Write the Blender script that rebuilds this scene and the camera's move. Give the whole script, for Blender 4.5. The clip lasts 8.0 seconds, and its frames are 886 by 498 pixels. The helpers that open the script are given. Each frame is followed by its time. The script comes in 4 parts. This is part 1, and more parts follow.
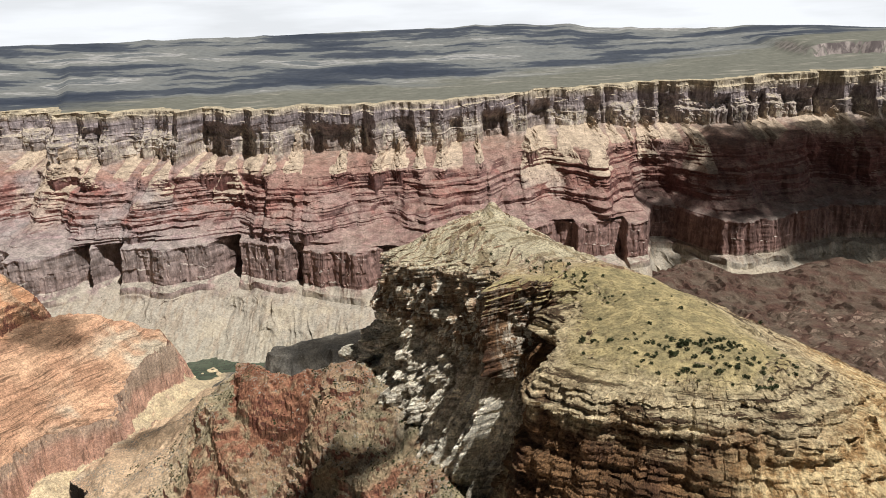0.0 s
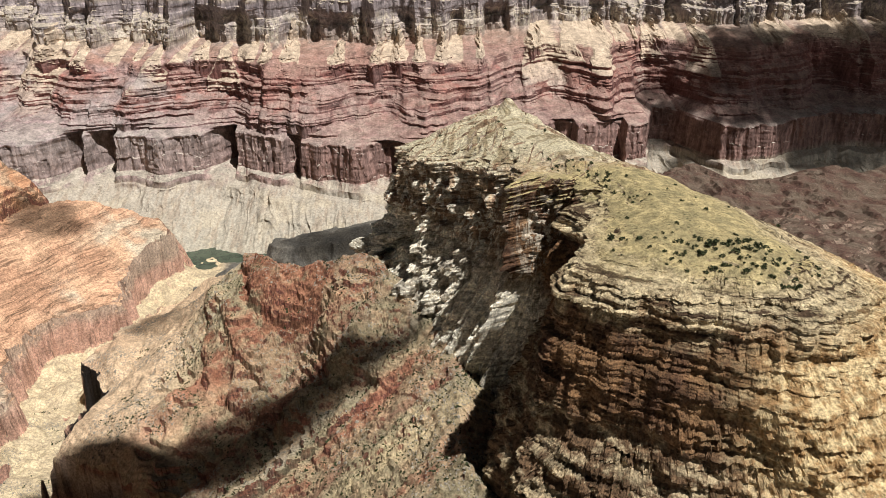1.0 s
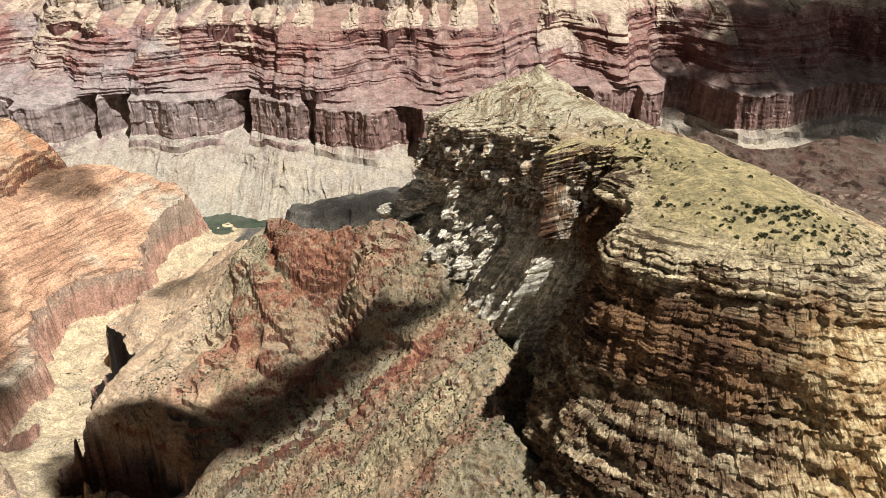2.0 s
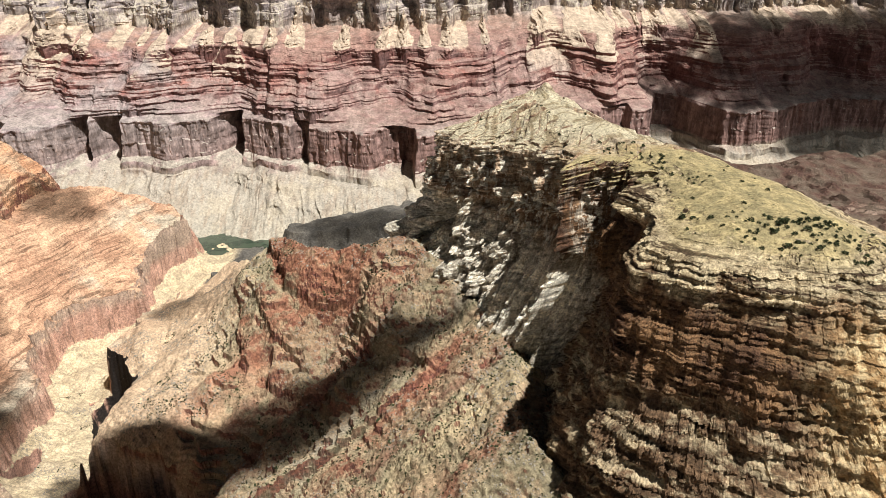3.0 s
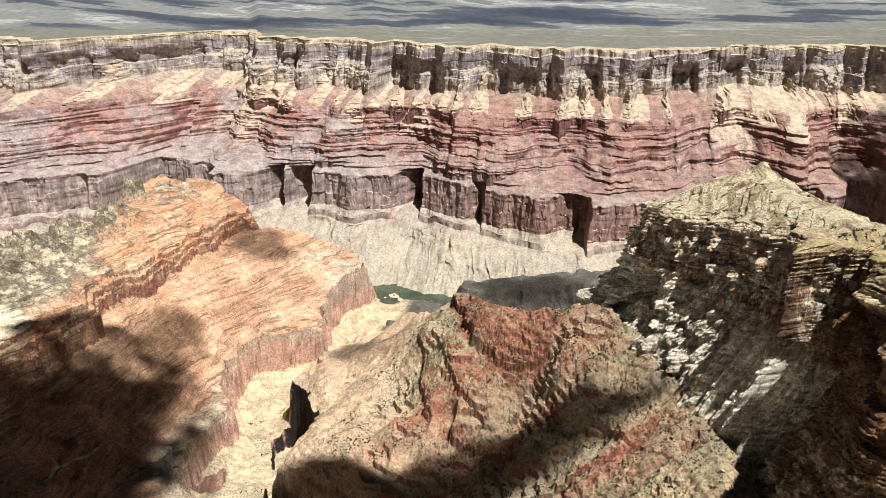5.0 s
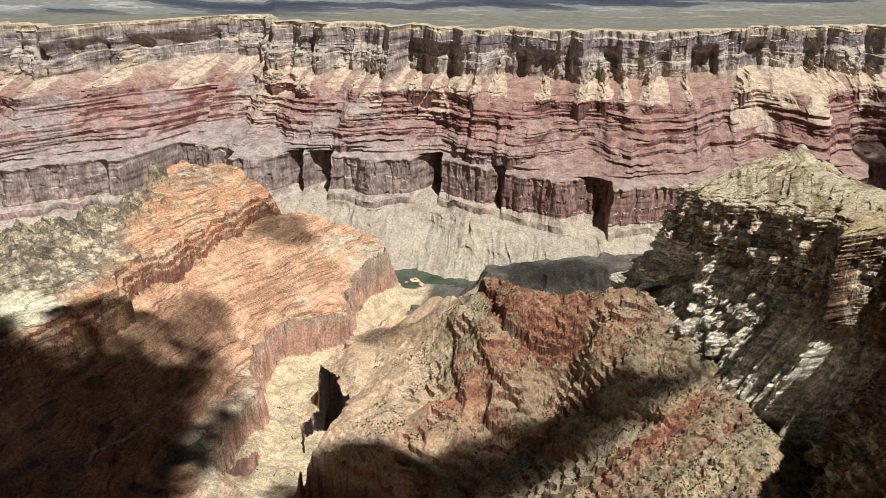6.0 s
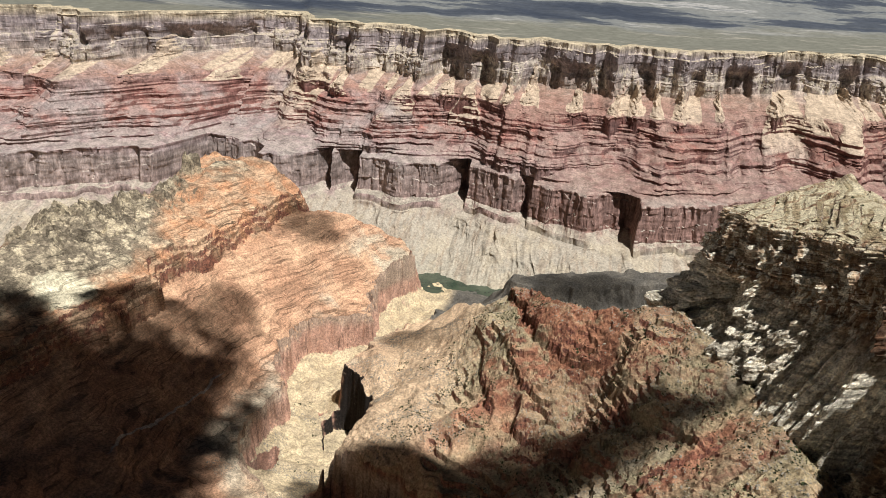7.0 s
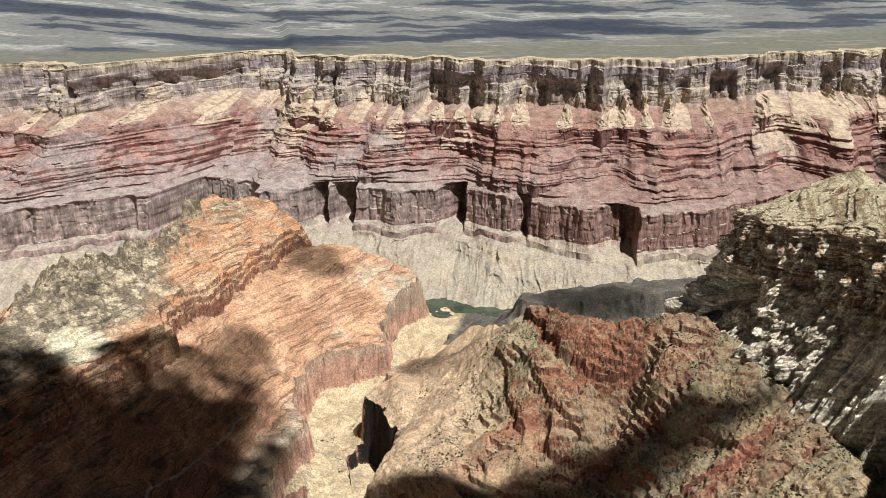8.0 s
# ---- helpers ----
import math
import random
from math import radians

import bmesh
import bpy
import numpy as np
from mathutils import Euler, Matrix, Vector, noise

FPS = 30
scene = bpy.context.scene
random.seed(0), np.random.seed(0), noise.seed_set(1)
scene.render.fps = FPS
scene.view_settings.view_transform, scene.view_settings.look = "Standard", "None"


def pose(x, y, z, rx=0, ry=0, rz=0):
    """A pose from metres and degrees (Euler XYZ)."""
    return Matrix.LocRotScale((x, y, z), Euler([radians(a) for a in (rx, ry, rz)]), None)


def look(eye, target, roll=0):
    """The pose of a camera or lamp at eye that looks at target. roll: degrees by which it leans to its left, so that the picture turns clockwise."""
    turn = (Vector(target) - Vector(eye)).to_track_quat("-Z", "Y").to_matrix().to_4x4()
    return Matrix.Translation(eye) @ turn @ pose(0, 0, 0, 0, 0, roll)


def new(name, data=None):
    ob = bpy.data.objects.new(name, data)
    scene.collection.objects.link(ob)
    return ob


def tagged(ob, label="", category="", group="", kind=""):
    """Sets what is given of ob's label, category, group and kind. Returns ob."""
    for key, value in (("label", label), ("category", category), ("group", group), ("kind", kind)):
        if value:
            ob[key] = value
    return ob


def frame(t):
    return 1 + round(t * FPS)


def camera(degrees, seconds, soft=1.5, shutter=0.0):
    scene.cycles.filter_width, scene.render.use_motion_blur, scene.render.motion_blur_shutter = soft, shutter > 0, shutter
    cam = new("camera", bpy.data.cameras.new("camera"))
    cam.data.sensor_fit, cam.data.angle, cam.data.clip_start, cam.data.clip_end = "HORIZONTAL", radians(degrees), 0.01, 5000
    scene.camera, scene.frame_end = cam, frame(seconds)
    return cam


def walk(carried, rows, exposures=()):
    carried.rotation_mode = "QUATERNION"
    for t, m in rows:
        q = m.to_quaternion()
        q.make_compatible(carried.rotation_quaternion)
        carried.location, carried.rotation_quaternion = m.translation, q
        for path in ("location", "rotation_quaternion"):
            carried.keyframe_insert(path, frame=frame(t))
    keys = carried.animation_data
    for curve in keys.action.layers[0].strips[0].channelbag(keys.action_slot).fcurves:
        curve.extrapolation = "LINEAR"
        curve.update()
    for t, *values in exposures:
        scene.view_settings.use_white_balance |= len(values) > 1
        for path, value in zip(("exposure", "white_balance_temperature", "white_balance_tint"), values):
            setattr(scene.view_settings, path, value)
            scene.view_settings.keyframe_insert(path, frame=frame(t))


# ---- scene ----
cam = camera(62.0, 8.0, soft=0.8)
PATH = [
    (0, (-1.37, 17.57, 879.58), (-1.888, 47.099, 870.837), -1.6),
    (0.5, (-20.22, 13.89, 879.58), (-19.875, 42.611, 868.495), -0.6),
    (1, (-39.08, 10.20, 879.58), (-38.990, 38.243, 866.846), 0.4),
    (1.5, (-57.94, 6.51, 879.58), (-57.990, 34.040, 865.768), 1.5),
    (1.7, (-65.48, 5.03, 879.58), (-65.841, 32.550, 865.767), 0.7),
    (2.8, (-106.97, -3.16, 879.58), (-105.075, 23.984, 865.163), 1.8),
    (2.9, (-110.74, -3.91, 879.58), (-109.336, 23.682, 865.995), 0.5),
    (3, (-114.52, -4.67, 879.58), (-113.684, 23.138, 866.364), 0.8),
    (3.5, (-133.37, -8.51, 879.58), (-134.054, 19.600, 866.993), 2.4),
    (3.7, (-140.90, -10.07, 879.57), (-142.579, 18.299, 867.686), 2.4),
    (3.9, (-148.42, -11.64, 879.57), (-151.029, 16.856, 868.178), 3.7),
    (4, (-152.18, -12.43, 879.57), (-155.682, 16.176, 868.748), 2.8),
    (4.5, (-170.93, -16.47, 879.57), (-176.098, 12.102, 869.300), 1.7),
    (4.7, (-178.42, -18.10, 879.57), (-183.524, 10.409, 869.084), 1.9),
    (5.8, (-219.55, -27.18, 879.57), (-224.723, 0.971, 868.185), 0.7),
    (6, (-227.02, -28.84, 879.57), (-232.345, -0.774, 868.092), 1.2),
    (6.5, (-245.68, -33.04, 879.56), (-251.317, -5.132, 867.814), 2.5),
    (7, (-264.31, -37.27, 879.56), (-270.098, -9.209, 868.259), 4.4),
    (7.5, (-282.94, -41.51, 879.56), (-288.528, -13.433, 868.212), 3.2),
    (8, (-301.57, -45.77, 879.56), (-307.058, -17.282, 869.213), 0.1),
]
walk(cam, [(t, look(eye, target, roll)) for t, eye, target, roll in PATH],
     exposures=[(0, 0.16), (0.5, 0.04), (1.0, 0.38), (1.5, 0.46), (3.5, 0.64), (4.6, 0.70), (5.9, 0.36), (6.5, 0.32), (8, 0.34)])

# ---- sky, sun, exposure ----
UNIT = 0.77  # metres for each unit of the plan
SUN = Vector((0.33, -0.30, 0.895)).normalized()
sun = new("sun", bpy.data.lights.new("sun", "SUN"))
sun.data.energy, sun.data.angle, sun.data.color = 5.0, radians(0.6), (0.99, 0.985, 1.0)
sun.matrix_world = look((0, 0, 3000), Vector((0, 0, 3000)) - SUN)

world = bpy.data.worlds.new("world")
scene.world = world
world.use_nodes = True
wn, wl = world.node_tree.nodes, world.node_tree.links
wn.clear()
sky = wn.new("ShaderNodeTexSky")
sky.sky_type, sky.sun_disc = "NISHITA", False
sky.sun_elevation = math.asin(SUN.z)
sky.sun_rotation = math.atan2(SUN.x, SUN.y)
sky.altitude, sky.dust_density = 2000, 2.0
# banks of white cloud low over the horizon
coord = wn.new("ShaderNodeTexCoord")
cloud_map = wn.new("ShaderNodeMapping")
cloud_map.inputs["Scale"].default_value = (2.2, 2.2, 16.0)
cloud_noise = wn.new("ShaderNodeTexNoise")
cloud_noise.inputs["Scale"].default_value, cloud_noise.inputs["Detail"].default_value = 2.0, 6.0
cloud_cover = wn.new("ShaderNodeValToRGB")
cloud_cover.color_ramp.elements[0].position, cloud_cover.color_ramp.elements[1].position = 0.36, 0.56
cloud_mix = wn.new("ShaderNodeMix")
cloud_mix.data_type = "RGBA"
cloud_mix.inputs[7].default_value = (182.0, 188.0, 196.0, 1)
sky_light = wn.new("ShaderNodeBackground")
sky_light.inputs["Strength"].default_value = 0.0047
wo = wn.new("ShaderNodeOutputWorld")
cloud_cover.color_ramp.elements[0].color = (0.84, 0.84, 0.84, 1)
wl.new(coord.outputs["Generated"], cloud_map.inputs["Vector"])
wl.new(cloud_map.outputs[0], cloud_noise.inputs["Vector"])
wl.new(cloud_noise.outputs["Fac"], cloud_cover.inputs[0])
split = wn.new("ShaderNodeSeparateXYZ")
low = wn.new("ShaderNodeMapRange")
for socket, value in zip(low.inputs[1:5], (0.05, 0.11, 1.0, 0.0)):
    socket.default_value = value
cloud_low = wn.new("ShaderNodeMath")
cloud_low.operation = "MULTIPLY"
wl.new(coord.outputs["Generated"], split.inputs[0])
wl.new(split.outputs[2], low.inputs[0])
wl.new(cloud_cover.outputs[0], cloud_low.inputs[0])
wl.new(low.outputs[0], cloud_low.inputs[1])
wl.new(cloud_low.outputs[0], cloud_mix.inputs[0])
wl.new(sky.outputs[0], cloud_mix.inputs[6])
wl.new(cloud_mix.outputs[2], sky_light.inputs["Color"])
wl.new(sky_light.outputs[0], wo.inputs["Surface"])


# ---- noise on arrays ----
def lattice(ix, iy, iz, seed):
    ix, iy, iz = np.asarray(ix), np.asarray(iy), np.asarray(iz)
    n = (ix.astype(np.int64) * 374761393 + iy.astype(np.int64) * 668265263 + iz.astype(np.int64) * 2147483647 + seed * 974634777) & 0xFFFFFFFF
    n = ((n ^ (n >> 13)) * 1274126177) & 0xFFFFFFFF
    n = ((n ^ (n >> 16)) * 1103515245) & 0xFFFFFFFF
    return ((n ^ (n >> 15)) & 0xFFFF) / 32767.5 - 1.0


def noise2(x, y, seed=0):
    x, y = np.broadcast_arrays(np.asarray(x, float), np.asarray(y, float))
    x0, y0 = np.floor(x), np.floor(y)
    zero = np.zeros_like(x0)
    fx, fy = (t * t * t * (t * (t * 6 - 15) + 10) for t in (x - x0, y - y0))
    return ((1 - fx) * (1 - fy) * lattice(x0, y0, zero, seed) + fx * (1 - fy) * lattice(x0 + 1, y0, zero, seed)
            + (1 - fx) * fy * lattice(x0, y0 + 1, zero, seed) + fx * fy * lattice(x0 + 1, y0 + 1, zero, seed))


def fbm2(x, y, octaves=4, seed=0, gain=0.5):
    out, amp = 0, 1.0
    for k in range(octaves):
        out = out + amp * noise2(x * 2.03 ** k + 17.3 * k, y * 2.03 ** k - 9.1 * k, seed + k)
        amp *= gain
    return out


def ridge2(x, y, octaves=3, seed=0, gain=0.5):
    """Sharp-crested noise, 0 to about 1."""
    out, amp, total = 0, 1.0, 0
    for k in range(octaves):
        out = out + amp * (1 - np.abs(noise2(x * 2.1 ** k + 5.7 * k, y * 2.1 ** k + 3.3 * k, seed + k)))
        total += amp
        amp *= gain
    return out / total


def smooth(x, a, b):
    t = np.clip((x - a) / (b - a), 0, 1)
    return t * t * (3 - 2 * t)


def blocks(x, z, width, height, seed=0):
    """Steps of blocky masonry, -1 to 1."""
    row = np.floor(z / height + 0.35 * noise2(x / 60, z / 60, seed + 7))
    return lattice(np.floor(x / width + 0.37 * row + 0.4 * noise2(x / 40, z / 40, seed + 5)), row, np.zeros_like(row), seed)


def bedding(x, z, thin, thick, seed=0):
    """How far each bed of a cliff stands out, -1 to 1; beds of uneven thickness, broken into blocks."""
    rng = np.random.default_rng(seed)
    edges = np.cumsum(rng.uniform(thin, thick, 400)) - 200
    row = np.searchsorted(edges, z + 2.0 * noise2(x / 45, z / 45, seed + 3)).astype(float)
    zero = np.zeros_like(row)
    return 0.6 * lattice(zero, row, zero, seed) + 0.4 * lattice(np.floor(x / (2.2 * thick) + 3.7 * lattice(zero, row, zero + 1, seed)), row, zero + 2, seed)


def grid_mesh(name, p, material, parent=None, closed=False, flat=True, label="", fan=None):
    """One mesh from a grid of places (rows, columns, 3)."""
    n, m = p.shape[:2]
    idx = np.arange(n * m).reshape(n, m)
    if closed:
        idx = np.concatenate([idx, idx[:, :1]], axis=1)
    quads = np.stack([idx[:-1, :-1], idx[1:, :-1], idx[1:, 1:], idx[:-1, 1:]], axis=-1).reshape(-1, 4)
    me = bpy.data.meshes.new(name)
    me.vertices.add(n * m)
    me.vertices.foreach_set("co", (UNIT * p).reshape(-1).astype(np.float32))
    me.loops.add(quads.size)
    me.loops.foreach_set("vertex_index", quads.reshape(-1).astype(np.int32))
    me.polygons.add(len(quads))
    me.polygons.foreach_set("loop_start", np.arange(0, quads.size, 4, dtype=np.int32))
    me.update(calc_edges=True)
    me.polygons.foreach_set("use_smooth", np.full(len(quads), not flat))
    if fan is not None:
        me.attributes.new("fan", "FLOAT", "POINT").data.foreach_set("value", fan.reshape(-1).astype(np.float32))
    me.materials.append(material)
    ob = new(name, me)
    if parent:
        ob.parent = parent
    if label:
        tagged(ob, label)
    return ob


# ---- materials ----
class Mat:
    """A procedural material; its places are in units of the plan."""

    def __init__(self, name, roughness=0.95):
        self.m = bpy.data.materials.new(name)
        self.m.use_nodes = True
        self.t = self.m.node_tree
        self.t.nodes.clear()
        self.out = self.t.nodes.new("ShaderNodeOutputMaterial")
        self.bsdf = self.t.nodes.new("ShaderNodeBsdfPrincipled")
        self.bsdf.inputs["Roughness"].default_value = roughness
        self.bsdf.inputs["Specular IOR Level"].default_value = 0.15
        self.t.links.new(self.bsdf.outputs[0], self.out.inputs["Surface"])
        geo = self.t.nodes.new("ShaderNodeNewGeometry")
        plan = self.t.nodes.new("ShaderNodeVectorMath")
        plan.operation = "SCALE"
        plan.inputs["Scale"].default_value = 1 / UNIT
        self.t.links.new(geo.outputs["Position"], plan.inputs[0])
        self.pos, self.nor = plan.outputs[0], geo.outputs["Normal"]
        sp = self.t.nodes.new("ShaderNodeSeparateXYZ")
        self.t.links.new(self.pos, sp.inputs[0])
        self.x, self.y, self.z = sp.outputs
        sn = self.t.nodes.new("ShaderNodeSeparateXYZ")
        self.t.links.new(self.nor, sn.inputs[0])
        self.nz = sn.outputs[2]

    def put(self, socket, value):
        if isinstance(value, bpy.types.NodeSocket):
            self.t.links.new(value, socket)
        elif value is not None:
            socket.default_value = value

    def math(self, op, a, b=None, c=None, clamp=False):
        n = self.t.nodes.new("ShaderNodeMath")
        n.operation, n.use_clamp = op, clamp
        for s, v in zip(n.inputs, (a, b, c)):
            self.put(s, v)
        return n.outputs[0]

    def noise(self, size, detail=3.0, stretch=(1, 1, 1), rough=0.55, at=None):
        """Noise of about that size in metres, 0 to 1."""
        mp = self.t.nodes.new("ShaderNodeMapping")
        self.put(mp.inputs["Vector"], at or self.pos)
        mp.inputs["Scale"].default_value = [k / size for k in stretch]
        n = self.t.nodes.new("ShaderNodeTexNoise")
        n.inputs["Scale"].default_value = 1.0
        n.inputs["Detail"].default_value = detail
        n.inputs["Roughness"].default_value = rough
        self.put(n.inputs["Vector"], mp.outputs[0])
        return n.outputs["Fac"]

    def stored(self, name):
        n = self.t.nodes.new("ShaderNodeAttribute")
        n.attribute_name = name
        return n.outputs["Fac"]

    def dots(self, size, radius):
        """Scattered dots about that size apart, 1 inside."""
        n = self.t.nodes.new("ShaderNodeTexVoronoi")
        n.inputs["Scale"].default_value = 1 / size
        self.put(n.inputs["Vector"], self.pos)
        return self.range(n.outputs["Distance"], radius, radius * 0.6)

    def range(self, v, a, b, c=0.0, d=1.0):
        n = self.t.nodes.new("ShaderNodeMapRange")
        n.interpolation_type = "SMOOTHSTEP"
        self.put(n.inputs[0], v)
        for k, q in enumerate((a, b, c, d)):
            n.inputs[1 + k].default_value = q
        return n.outputs[0]

    def ramp(self, v, stops):
        n = self.t.nodes.new("ShaderNodeValToRGB")
        e = n.color_ramp.elements
        while len(e) < len(stops):
            e.new(0.5)
        for k, (at, col) in zip(e, stops):
            k.position, k.color = at, (*col, 1)
        self.put(n.inputs[0], v)
        return n.outputs[0]

    def mix(self, f, a, b, mode="MIX"):
        n = self.t.nodes.new("ShaderNodeMix")
        n.data_type, n.blend_type = "RGBA", mode
        self.put(n.inputs[0], f)
        for s, v in ((n.inputs[6], a), (n.inputs[7], b)):
            self.put(s, (*v, 1) if isinstance(v, tuple) else v)
        return n.outputs[2]

    def scaled(self, col, v):
        """A colour times a number."""
        n = self.t.nodes.new("ShaderNodeVectorMath")
        n.operation = "SCALE"
        self.put(n.inputs[0], col)
        self.put(n.inputs["Scale"], v)
        return n.outputs[0]

    def finish(self, col, bump=None, strength=0.5, distance=1.0):
        self.put(self.bsdf.inputs["Base Color"], self.scaled(col, 0.72))
        if bump:
            b = self.t.nodes.new("ShaderNodeBump")
            b.inputs["Strength"].default_value, b.inputs["Distance"].default_value = strength, distance * UNIT
            self.put(b.inputs["Height"], bump)
            self.put(self.bsdf.inputs["Normal"], b.outputs[0])
        return self.m


def wall_rock():
    """The far wall: pale rim cliffs, red ledges, a grey-mauve lower cliff, pale slopes."""
    m = Mat("layered_canyon_rock")
    zw = m.math("ADD", m.z, m.math("MULTIPLY", m.math("SUBTRACT", m.noise(160, 4), 0.5), 40.0))
    zw = m.math("ADD", zw, m.math("MULTIPLY", m.x, -0.012))
    f = m.math("DIVIDE", m.math("SUBTRACT", zw, 40.0), 840.0)
    rock = m.ramp(f, [(0.0, (0.44, 0.40, 0.31)), (0.19, (0.47, 0.41, 0.32)), (0.235, (0.43, 0.315, 0.275)), (0.39, (0.45, 0.36, 0.315)),
                      (0.42, (0.48, 0.38, 0.35)), (0.47, (0.43, 0.30, 0.275)), (0.53, (0.40, 0.165, 0.125)), (0.58, (0.48, 0.26, 0.205)), (0.63, (0.38, 0.15, 0.115)), (0.69, (0.43, 0.27, 0.225)),
                      (0.72, (0.44, 0.31, 0.26)), (0.77, (0.48, 0.39, 0.32)), (0.83, (0.44, 0.365, 0.33)), (0.93, (0.43, 0.355, 0.34)), (0.965, (0.58, 0.48, 0.34)), (1.0, (0.60, 0.50, 0.34))])
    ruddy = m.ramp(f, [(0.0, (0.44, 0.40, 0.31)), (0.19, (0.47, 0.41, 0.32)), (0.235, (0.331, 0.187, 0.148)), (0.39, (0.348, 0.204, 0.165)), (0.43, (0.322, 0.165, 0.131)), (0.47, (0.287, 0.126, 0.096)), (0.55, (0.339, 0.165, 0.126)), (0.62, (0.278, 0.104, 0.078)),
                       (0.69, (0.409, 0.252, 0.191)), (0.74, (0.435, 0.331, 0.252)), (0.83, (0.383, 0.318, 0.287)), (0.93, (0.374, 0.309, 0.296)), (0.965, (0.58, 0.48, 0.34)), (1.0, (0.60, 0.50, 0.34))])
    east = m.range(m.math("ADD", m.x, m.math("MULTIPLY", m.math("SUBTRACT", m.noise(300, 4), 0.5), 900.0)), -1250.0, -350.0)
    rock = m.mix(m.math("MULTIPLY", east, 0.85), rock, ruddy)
    beds = m.noise(1.0, 6, (0.004, 0.004, 0.10), 0.75)
    layered = m.math("MULTIPLY", m.range(f, 0.40, 0.46), m.range(f, 0.72, 0.66))
    rock = m.scaled(rock, m.math("ADD", m.math("MULTIPLY", m.math("SUBTRACT", m.range(beds, 0.34, 0.66, 0.45, 1.4), 1.0), m.math("ADD", m.math("MULTIPLY", layered, 0.7), 0.2)), 1.0))
    steep = m.range(m.nz, 0.65, 0.3)
    streak = m.noise(1.0, 5, (0.05, 0.05, 0.005), 0.65)
    upright = m.math("MULTIPLY", steep, m.range(layered, 1.0, 0.0))
    rock = m.scaled(rock, m.math("ADD", m.math("MULTIPLY", m.math("SUBTRACT", m.range(streak, 0.32, 0.68, 1.2, 0.6), 1.0), upright), 1.0))
    # broad random patches of darker grey on the steep rim cliff
    dark_faces = m.math("MULTIPLY", m.math("MULTIPLY", m.range(m.noise(1.0, 3, (0.004, 0.004, 0.003), 0.5), 0.46, 0.54), steep), m.range(f, 0.76, 0.82))
    rock = m.mix(m.math("MULTIPLY", dark_faces, 0.18), rock, (0.19, 0.155, 0.15))
    blocky = m.math("MULTIPLY", m.math("MULTIPLY", m.range(f, 0.74, 0.77), m.range(f, 0.9, 0.84)), m.range(m.noise(150, 3), 0.46, 0.56))
    rock = m.mix(m.math("MULTIPLY", blocky, m.range(m.noise(17, 5, (1, 1, 0.8), 0.7), 0.44, 0.54)), rock, (0.66, 0.57, 0.44))
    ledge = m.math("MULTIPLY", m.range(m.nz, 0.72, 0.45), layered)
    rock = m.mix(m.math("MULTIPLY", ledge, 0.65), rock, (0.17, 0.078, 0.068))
    talus = m.ramp(f, [(0.0, (0.54, 0.48, 0.36)), (0.12, (0.49, 0.425, 0.325)), (0.22, (0.50, 0.43, 0.33)), (0.40, (0.46, 0.395, 0.335)), (0.48, (0.43, 0.335, 0.29)),
                       (0.64, (0.42, 0.26, 0.21)), (0.70, (0.39, 0.22, 0.165)), (0.745, (0.43, 0.29, 0.215)), (0.8, (0.50, 0.42, 0.34)), (1.0, (0.62, 0.51, 0.33))])
    talus = m.mix(m.math("MULTIPLY", m.math("MULTIPLY", east, 0.75), m.math("MULTIPLY", m.range(f, 0.36, 0.42), m.range(f, 0.74, 0.68))), talus, m.mix(m.range(m.noise(70, 5), 0.4, 0.6), (0.33, 0.18, 0.137), (0.42, 0.265, 0.20)))
    flat = m.math("MULTIPLY", m.range(m.nz, 0.48, 0.75), m.range(m.noise(50, 5), 0.3, 0.55))
    col = m.mix(flat, rock, talus)
    debris = m.mix(m.range(f, 0.5, 0.66), (0.48, 0.36, 0.29), (0.63, 0.49, 0.345))
    spread = m.stored("fan")
    loose = m.math("MULTIPLY", m.range(m.math("ADD", spread, m.math("MULTIPLY", m.math("SUBTRACT", m.noise(30, 5), 0.5), 0.9)), 0.35, 0.65), m.range(m.nz, 0.2, 0.5))
    loose = m.math("MAXIMUM", loose, m.math("MULTIPLY", m.range(spread, 1.1, 1.4), 0.7))
    col = m.mix(m.math("MULTIPLY", loose, 0.95), col, debris)
    dusty = m.math("MULTIPLY", m.range(m.noise(330, 4, rough=0.6), 0.50, 0.62), m.math("MULTIPLY", m.range(f, 0.38, 0.45), m.range(f, 0.74, 0.66)))
    col = m.mix(m.math("MULTIPLY", m.math("MULTIPLY", dusty, m.range(east, 0.0, 1.0, 0.85, 0.2)), 1.0), col, m.mix(m.range(m.noise(60, 5), 0.4, 0.6), (0.44, 0.37, 0.33), (0.40, 0.30, 0.27)))
    below = m.range(f, 0.24, 0.2)
    rill = m.noise(1.0, 5, (0.05, 0.008, 0.010), 0.6)
    col = m.mix(m.math("MULTIPLY", m.range(rill, 0.5, 0.6, 0.0, 0.6), below), col, (0.40, 0.31, 0.22))
    col = m.mix(m.math("MULTIPLY", m.range(m.noise(120, 5, rough=0.65), 0.5, 0.62, 0.0, 0.6), below), col, (0.56, 0.47, 0.33))
    bush = m.math("MULTIPLY", m.dots(13.0, 0.2), m.range(m.noise(70, 4), 0.42, 0.6))
    col = m.mix(m.math("MULTIPLY", bush, m.range(m.nz, 0.4, 0.6, 0.0, 0.75)), col, (0.10, 0.09, 0.055))
    mottle = m.range(m.noise(38, 6, (1, 1, 0.7), rough=0.75), 0.32, 0.68, 0.65, 1.3)
